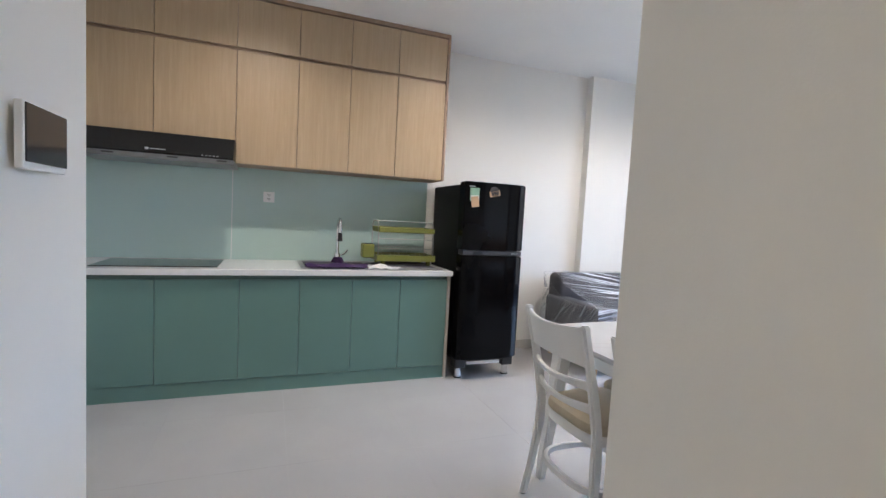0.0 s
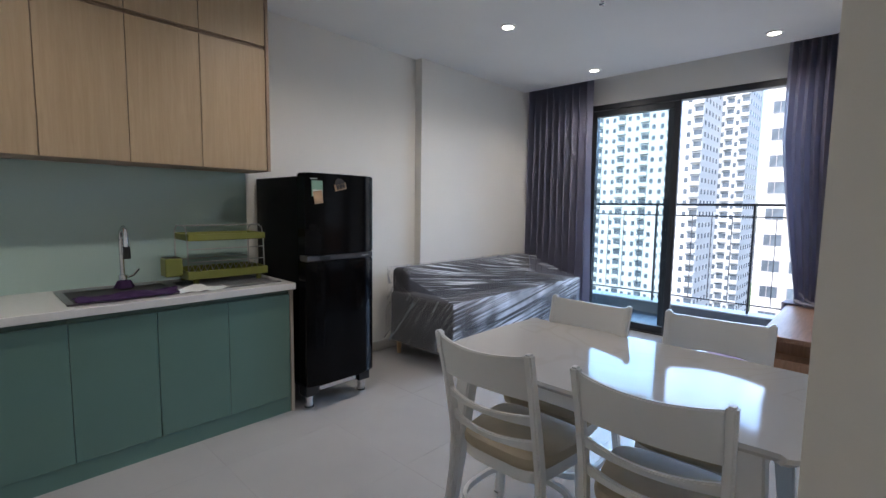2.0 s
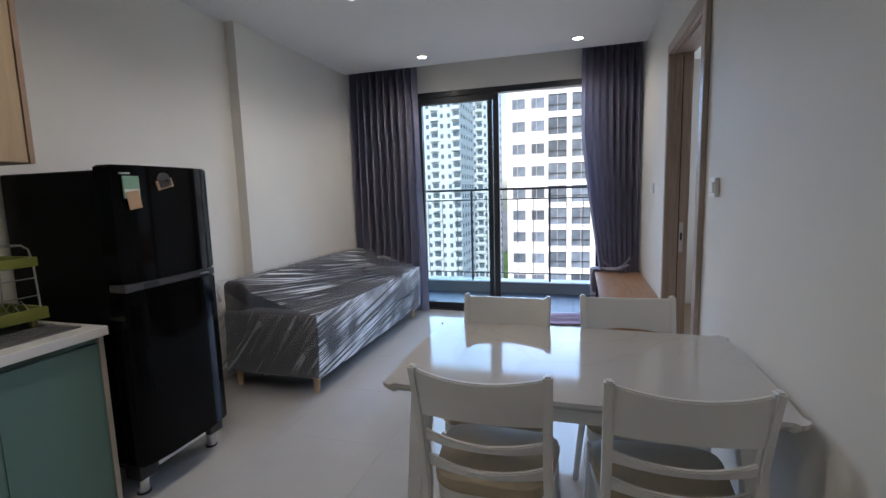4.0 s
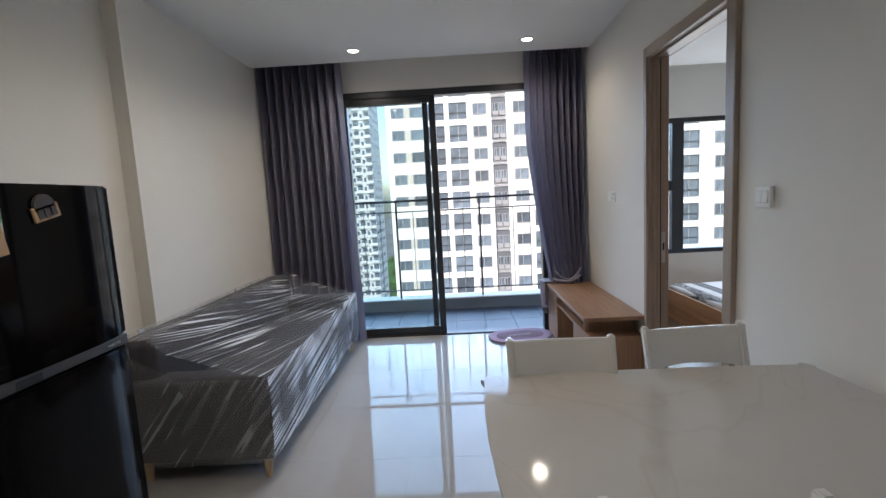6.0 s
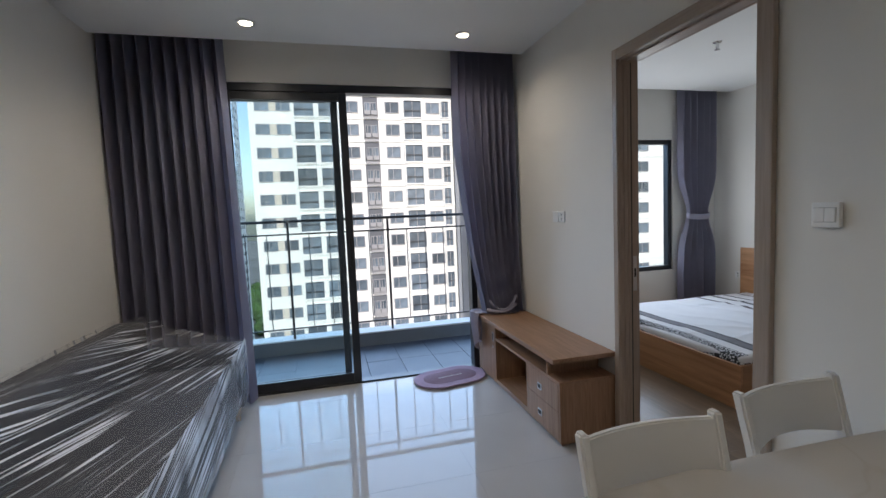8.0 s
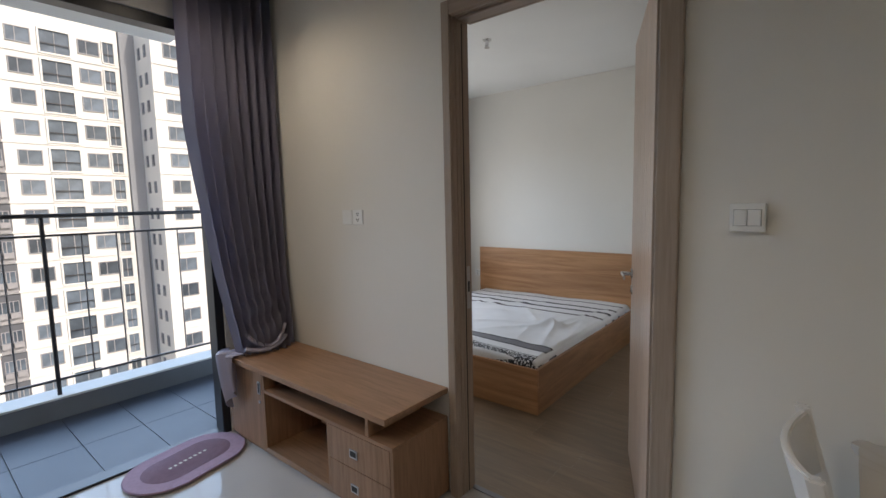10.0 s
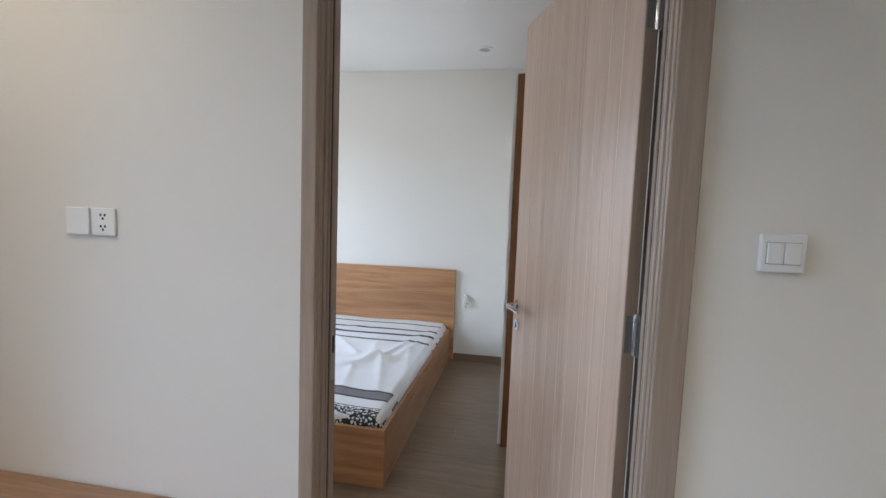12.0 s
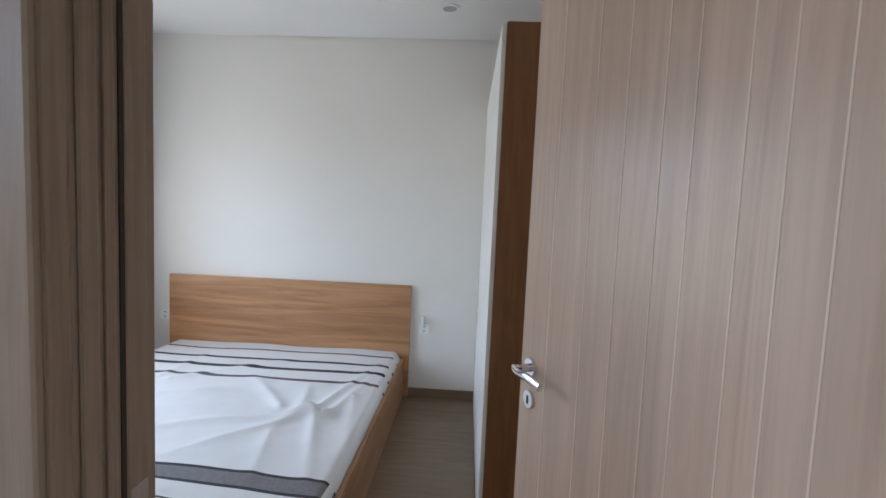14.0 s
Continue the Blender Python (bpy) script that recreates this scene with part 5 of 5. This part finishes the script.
l.new(rr.outputs["Color"], n["Principled BSDF"].inputs["Base Color"])
SHEET_BROWN = mat("brown_grey_sheet_stripe", (0.13, 0.105, 0.11), 0.85, vary=0.1)
SHEET_GREY = mat("grey_sheet_band", (0.20, 0.19, 0.20), 0.85, vary=0.12, scale=60)


def sheet_height(x, y):
    h = 0.352
    h += 0.012 * noise.noise(Vector((x * 2.2, y * 2.2, 0)))
    # creases drawn out from a pinch near the middle, and a few loose ones
    for x0, y0, x1, y1, w, a in ((4.30, -0.62, 5.10, -0.30, 0.022, 0.030), (4.30, -0.62, 4.75, -0.12, 0.020, 0.024), (4.28, -0.66, 4.08, -1.45, 0.016, 0.026), (4.20, -0.60, 4.06, -1.30, 0.014, 0.022), (4.26, -0.60, 4.10, -0.05, 0.016, 0.024),
                                 (4.36, -0.66, 4.42, -0.98, 0.018, 0.022), (4.48, -0.70, 4.85, -1.10, 0.020, 0.020), (4.22, -0.62, 4.40, -0.60, 0.022, 0.026), (5.25, -0.95, 4.70, -1.42, 0.020, 0.020), (5.35, -0.75, 5.30, -1.40, 0.018, 0.018),
                                 (4.90, -0.80, 5.60, -0.62, 0.026, 0.018), (4.40, -0.40, 4.32, -0.02, 0.016, 0.016), (4.12, -0.85, 4.02, -0.30, 0.014, 0.014), (4.60, 0.10, 4.95, -0.08, 0.018, 0.012)):
        ex, ey = x1 - x0, y1 - y0
        q = max(0.0, min(1.0, ((x - x0) * ex + (y - y0) * ey) / (ex * ex + ey * ey)))
        d = math.hypot(x - x0 - q * ex, y - y0 - q * ey)
        d = math.sqrt(d * d + 0.00035) - 0.0187
        h += 0.95 * a * math.exp(-d / (1.25 * w)) * (1 - 0.75 * q)
    return h


bm = bmesh.new()
sx0, sx1, sy0, sy1 = BDX0 + 0.024, BDX1 - 0.024, BDY0 + 0.04, BDY1 - 0.024
nx, ny = 150, 230
g = []
for i in range(nx + 1):
    col = []
    for j in range(ny + 1):
        x, y = sx0 + (sx1 - sx0) * i / nx, sy0 + (sy1 - sy0) * j / ny
        e = min(i, nx - i) / nx * (sx1 - sx0)
        f = (ny - j) / ny * (sy1 - sy0)
        drop = 0.055 * max(0, 1 - e / 0.05) ** 2 + 0.055 * max(0, 1 - f / 0.05) ** 2
        col.append(bm.verts.new((x, y, sheet_height(x, y) - drop)))
    g.append(col)
BANDS = ((-1.590, -1.562, 4), (-1.400, -1.365, 1), (-1.245, -1.205, 1), (-1.065, -1.030, 4), (-0.070, -0.058, 1), (-0.058, 0.022, 2), (0.022, 0.036, 1), (0.130, 0.145, 1), (0.155, 0.30, 3))
for i in range(nx):
    for j in range(ny):
        f = bm.faces.new((g[i][j], g[i + 1][j], g[i + 1][j + 1], g[i][j + 1]))
        yc = sy0 + (sy1 - sy0) * (j + 0.5) / ny
        for a, b2, k in BANDS:
            if a <= yc < b2:
                f.material_index = k
for col in g:
    for q in col[1:-1]:
        q.co.y += 0.05 * noise.noise(Vector((q.co.x * 1.6, q.co.y * 0.8, 4.0)))
solid("bed_sheet", bm, [SHEET, SHEET_DARK, SHEET_GREY, LACE, SHEET_BROWN], "rumpled white sheet with dark stripes and a printed hem", "bed sheet", smooth=True)

wd = thing("wardrobe", "tall wardrobe with white doors and red brown side panel", "wardrobe")
part("side_panel", box(2.868, 3.412, -0.290, -0.272, 0.0, 2.175, 0.001), ROBEWOOD, wd, "red brown wood side panel")
part("body", box(2.868, 3.412, B_Y + 0.004, -0.290, 0.06, 2.165), ROBEWOOD, wd)
part("plinth", box(2.868, 3.39, B_Y + 0.004, -0.290, 0.0, 0.06), ROBEWOOD, wd)
for k in range(3):
    y0 = B_Y + 0.006 + k * 0.492
    part("door", box(3.413, 3.431, y0, y0 + 0.489, 0.008, 2.172, 0.0015), WHITE_PL, wd, "white wardrobe door")

# ---- balcony ----
RXB = 6.72
# the dark base colour carries the shade on the curb's inner side
solid("balcony_curb", box(6.66, 6.86, 0.25, 4.40, -0.20, 0.088, 0.006), CONCRETE, "concrete curb under the railing, its shade put into a dark grey", "curb", "structure")
solid("curb_coping", box(6.655, 6.88, 0.25, 4.40, 0.089, 0.105, 0.003), FACADE, "white coping on the balcony curb", "curb", "structure")
rl = thing("balcony_railing", "dark painted steel balcony railing with thin balusters", "railing")
part("top_rail", box(RXB - 0.025, RXB + 0.025, 0.25, 4.40, 1.355, 1.385, 0.005), RAIL, rl)
part("upper_rail", box(RXB - 0.008, RXB + 0.008, 0.25, 4.40, 1.225, 1.241, 0.002), RAIL, rl)
part("bottom_rail", box(RXB - 0.008, RXB + 0.008, 0.25, 4.40, 0.205, 0.221, 0.002), RAIL, rl)
y = 4.32
k = 0
while y > 0.3:
    if k % 5 == 0:
        part("post", box(RXB - 0.012, RXB + 0.012, y - 0.012, y + 0.012, 0.10, 1.356, 0.002), RAIL, rl)
    else:
        part("baluster", rod((RXB, y, 0.212), (RXB, y, 1.233), 0.0055, None, 8), BALUSTER, rl)
    y -= 0.213
    k += 1

# ---- outside: towers ----
solid("ground", box(-400, 1500, -1500, 1500, -61, -60), LAND, "grey city ground far below", "ground", "structure")
solid("road", box(40, 60, -400, 400, -60, -59.9), ROAD, "asphalt road between the towers", "road", "structure")


def ring_mesh(name, w, h, t, deep, m):
    """A rectangular surround in one piece, standing proud towards -x."""
    bm = bmesh.new()
    loops = []
    for x, g in ((0.0, t), (-deep, t), (-deep, 0.0), (0.0, 0.0)):
        loops.append([bm.verts.new((x, sy * (w / 2 + g), sz * (h / 2 + g))) for sy, sz in ((-1, -1), (1, -1), (1, 1), (-1, 1))])
    for k in range(4):
        r0, r1 = loops[k], loops[(k + 1) % 4]
        for j in range(4):
            bm.faces.new((r0[j], r0[(j + 1) % 4], r1[(j + 1) % 4], r1[j]))
    bmesh.ops.recalc_face_normals(bm, faces=bm.faces)
    return mesh_of(bm, name, m)


def opening(w, h, t, deep, bay):
    """Meshes of one window: surround, pane, and what crosses the pane."""
    bits = [("pane", mesh_of(box(-0.03, 0.0, -w / 2, w / 2, -h / 2, h / 2), "pane", PANE))]
    for f in ((0.0,) if bay else (0.12,)):
        bits.append(("mullion", mesh_of(box(-0.08, -0.03, w * f - 0.035, w * f + 0.035, -h / 2, h / 2), "mullion", FAC_FRAME)))
    if bay:
        bits.append(("guard_rail", mesh_of(box(-deep + 0.02, -deep + 0.06, -w / 2, w / 2, -h / 2 + 0.85, -h / 2 + 0.95), "guard_rail", RAIL)))
    return ring_mesh("window", w, h, t, deep, FACADE if bay else FAC_FRAME), bits, bay


def put_window(spec, parent, y, z):
    ring, bits, bay = spec
    w = share("window", ring, parent, pose(0, y, z - (0.16 if bay else 0.0)))
    for nm, me in bits:
        share(nm, me, w, Matrix())


FXB = 65.0
WIN_S, WIN_P, WIN_N = opening(1.75, 1.35, 0.10, 0.10, False), opening(1.65, 1.25, 0.08, 0.08, False), opening(0.65, 1.2, 0.06, 0.06, False)
BAY, BAY_S = opening(2.45, 2.25, 0.16, 0.22, True), opening(1.0, 2.2, 0.12, 0.2, True)
rows_z = [19.15 - 3.03 * k for k in range(13)]
rows_far = [19.15 - 3.03 * k for k in range(13, 26)]


def block(label, x, y0, y1, cols, strips, greys, beige):
    """A block whose front looks towards -x; its local y is the plan's y."""
    b = thing("apartment_building", label, "building", pose(x, 0, 0))
    part("wall", box(0, 14, y0, y1, -60, 22.3), FACADE, b)
    part("parapet", box(-0.2, 14.2, y0 - 0.1, y1 + 0.1, 22.3, 23.2), FACADE, b)
    for a, c in greys:
        part("grey_strip", box(-0.3, 14, a, c, -60, 23.0), FACADE_GREY, b, "plain grey vertical strip")
    for a, c in strips:
        part("service_strip", box(-0.02, 0.5, a, c, -60, 21.0), FACADE_DARK, b, "dark grey vertical service strip")
        cooler = mesh_of(box(-0.45, -0.1, -0.38, 0.38, 0.0, 0.55), "air_conditioner", FAC_FRAME)
        ledge = mesh_of(box(-0.2, 0.02, -0.9, 0.9, -0.4, 0.15), "ledge", FAC_FRAME)
        for zc in rows_z:
            share("ledge", ledge, b, pose(0, (a + c) / 2, zc - 1.2))
            for dy in (-0.45, 0.45):
                share("air_conditioner", cooler, b, pose(0, (a + c) / 2 + dy, zc - 1.05))
    for yc, spec in cols:
        for zc in rows_z:
            put_window(spec, b, yc, zc)
    if beige is not None:
        me = mesh_of(box(-0.015, 0.02, -0.42, 0.42, -0.68, 0.68), "beige_panel", FACADE_BEIGE)
        for zc in rows_z:
            share("beige_panel", me, b, pose(0, beige, zc))
    band = mesh_of(box(-0.10, 0.0, y0, min(y1, 6.0), -0.12, 0.12), "floor_band", FACADE)
    for zc in rows_z:
        share("floor_band", band, b, pose(0, 0, zc - 1.52))
    v, f = [], []
    for zc in rows_far:
        for yc, spec in cols:
            w = 2.3 if spec[2] else 1.6
            k = len(v)
            v += [(-0.05, yc + s * w / 2, zc + t * 0.7) for s, t in ((1, -1), (-1, -1), (-1, 1), (1, 1))]
            f.append((k, k + 1, k + 2, k + 3))
    me = bpy.data.meshes.new("lower_window")
    me.from_pydata(v, [], f)
    me.materials.append(PANE)
    ob = new("lower_window", me)
    ob.parent = b
    tagged(ob, kind="stuff")
    return b


block("white apartment block opposite with rows of windows and bays", FXB, -15.6, 11.4,
      ((9.75, WIN_P), (7.15, WIN_P), (4.55, BAY), (1.45, BAY), (-1.55, WIN_S), (-3.75, WIN_N), (-4.6, WIN_N), (-7.1, WIN_S), (-9.95, BAY), (-12.85, WIN_S), (-14.62, BAY_S)),
      ((-5.15, -3.15),), ((-17.5, -15.7),), 8.45)
wing = block("white wing of the apartment block standing nearer", 60.0, -75.0, -17.2,
             ((-19.4, WIN_S), (-23.0, BAY), (-27.4, BAY), (-31.6, WIN_S), (-37.3, WIN_S), (-40.2, BAY), (-43.4, WIN_S)),
             ((-35.3, -33.5),), (), None)
for zc in rows_z:
    for xc in (1.6, 3.4):
        w = share("window", WIN_N[0], wing, pose(xc, -17.2, zc, 0, 0, -90))
        for nm, me in WIN_N[1]:
            share(nm, me, w, Matrix())


def tower(name, label, x, y0, y1, z1, step, floor_h, cols, bay_every, m_wall, turn=0.0):
    """A far tower: each floor has its row of recessed windows, balconies and a slab edge."""
    t = thing(name, label, "building", pose(x, (y0 + y1) / 2, 0, 0, 0, turn))
    hw = (y1 - y0) / 2
    part("wall", box(0, 18, -hw, hw, -60, z1), m_wall, t)
    part("parapet", box(-0.3, 18.2, -hw - 0.2, hw + 0.2, z1, z1 + 1.2), m_wall, t)
    bm, bb = bmesh.new(), bmesh.new()
    V, F, V2, F2 = [], [], [], []

    def put(v, f, x0, x1, a0, a1, c0, c1):
        k = len(v)
        v += [(x0, a0, c0), (x1, a0, c0), (x1, a1, c0), (x0, a1, c0), (x0, a0, c1), (x1, a0, c1), (x1, a1, c1), (x0, a1, c1)]
        f += [tuple(k + i for i in q) for q in ((0, 1, 5, 4), (1, 2, 6, 5), (2, 3, 7, 6), (3, 0, 4, 7), (4, 5, 6, 7), (3, 2, 1, 0))]

    zc = z1 - 2.2
    rnd = random.Random(int(x + y0))
    while zc > -45:
        for i in range(cols):
            yc = -hw + (i + 0.5) * 2 * hw / cols
            w = step * (0.30 if i % bay_every else 0.62)
            hh = 0.62 if i % bay_every else 1.0
            put(V, F, -0.08, 0.02, yc - w / 2, yc + w / 2, zc - hh, zc + hh)
            if i % bay_every == 0:
                put(V2, F2, -1.0, 0.0, yc - w / 2 - 0.2, yc + w / 2 + 0.2, zc - 1.35, zc - 1.15)
                put(V2, F2, -1.0, -0.95, yc - w / 2 - 0.2, yc + w / 2 + 0.2, zc - 1.15, zc - 0.35)
        # windows on the flank
        for i in range(5):
            xc = 2 + i * 3.2
            put(V, F, xc - 0.6, xc + 0.6, -hw - 0.06, -hw + 0.02, zc - 0.6, zc + 0.6)
        zc -= floor_h
    for nm, v, f, m in (("far_window", V, F, PANE), ("far_balcony", V2, F2, m_wall)):
        me = bpy.data.meshes.new(nm)
        me.from_pydata(v, [], f)
        me.materials.append(m)
        ob = new(nm, me)
        ob.parent = t
        tagged(ob, kind="stuff")
    bm.free(), bb.free()
    return t


tower("apartment_tower", "pale far residential tower with many balconies", 130, 34.5, 80, 75, 3.0, 2.9, 21, 3, FAR_FACADE)
tower("apartment_tower", "slim pale far residential tower", 150, 28.5, 39, 80, 2.6, 2.9, 6, 2, FAR_FACADE)
tower("apartment_tower", "pale residential tower in the far distance", 210, 90, 130, 60, 3.0, 3.0, 12, 3, FAR_FACADE)

# distant trees between the towers
rnd = random.Random(4)
bm = bmesh.new()
for k in range(420):
    x, y = rnd.uniform(150, 420), rnd.uniform(10, 120)
    if x < 175 and y > 27:
        continue
    r = rnd.uniform(3, 6)
    v = bmesh.ops.create_icosphere(bm, subdivisions=1, radius=r)["verts"]
    for q in v:
        q.co = Vector((q.co.x * rnd.uniform(0.7, 1.25) + x, q.co.y * rnd.uniform(0.7, 1.25) + y, q.co.z * rnd.uniform(0.7, 1.3) - 56))
tagged(solid("tree_canopy", bm, TREES, "dark green treetops far below between the towers", "trees", smooth=False), kind="stuff")

# ---- floors, laid piece by piece ----
fl = solid("floor", box(-1.05, X_WIN + 0.01, -1.75, Y_KIT + 0.15, -0.12, -0.0012), GROUT, "glossy pale porcelain tile floor", "floor", "structure")
JX, JY, TS = 0.70, 2.81, 0.63
i0, i1 = math.floor((-0.62 - JX) / TS), math.ceil((X_WIN - JX) / TS)
j0, j1 = math.floor((-1.6 - JY) / TS), math.ceil((Y_KIT - JY) / TS)
for i in range(i0, i1):
    for j in range(j0, j1):
        x0, x1 = max(JX + i * TS, -0.62), min(JX + (i + 1) * TS, X_WIN + 0.01)
        y0, y1 = max(JY + j * TS, -1.6), min(JY + (j + 1) * TS, Y_KIT)
        if x0 > X_R - 0.6 and y1 < Y_BED and x0 >= X_R:
            continue
        if x0 >= X_R - 0.4 and y0 < 1.14 and x1 > X_R + 0.12:
            if y1 <= 1.14:
                continue
            y0 = 1.14
        if x1 - x0 < 0.01 or y1 - y0 < 0.01:
            continue
        part("tile", box(x0 + 0.0005, x1 - 0.0005, y0 + 0.0005, y1 - 0.0005, -0.0012, 0.0), TILE, fl)
fb = solid("floor_bedroom", box(2.72, B_X + 0.12, B_Y - 0.12, 1.138, -0.12, -0.007), FRAME_DARK, "grey brown laminate plank floor", "floor", "structure")
rnd = random.Random(2)
PW, PL = 0.19, 1.22
y = B_Y
row = 0
while y < 1.13:
    x = 2.86 - rnd.uniform(0, PL)
    while x < B_X:
        x0, x1 = max(x, 2.86), min(x + PL, B_X)
        if x1 - x0 > 0.03:
            part("plank", box(x0 + 0.0004, x1 - 0.0004, y + 0.0003, min(y + PW, 1.13) - 0.0003, -0.007, -0.001), PLANK, fb)
        x += PL
    y += PW
solid("balcony_ledge", box(B_X + 0.12, 6.66, 0.25, Y_BED - 0.02, -0.20, -0.05), BTILE, "slate blue balcony floor beside the bedroom wall", "floor", "structure")
bf = solid("floor_balcony", box(X_WIN + 0.11, 6.66, Y_BED - 0.02, 4.40, -0.20, -0.058), BGROUT, "slate blue balcony tile floor", "floor", "structure")
for j in range(10):
    y0 = Y_BED - 0.02 + 0.006 + 0.335 * j - 0.02
    if y0 + 0.33 > 4.45:
        break
    for x0, x1 in ((X_WIN + 0.112, 6.08), (6.083, 6.658)):
        part("tile", box(x0, x1, max(y0, Y_BED - 0.018), min(y0 + 0.331, 4.398), -0.058, -0.05, 0.0012, 1), BTILE, bf)
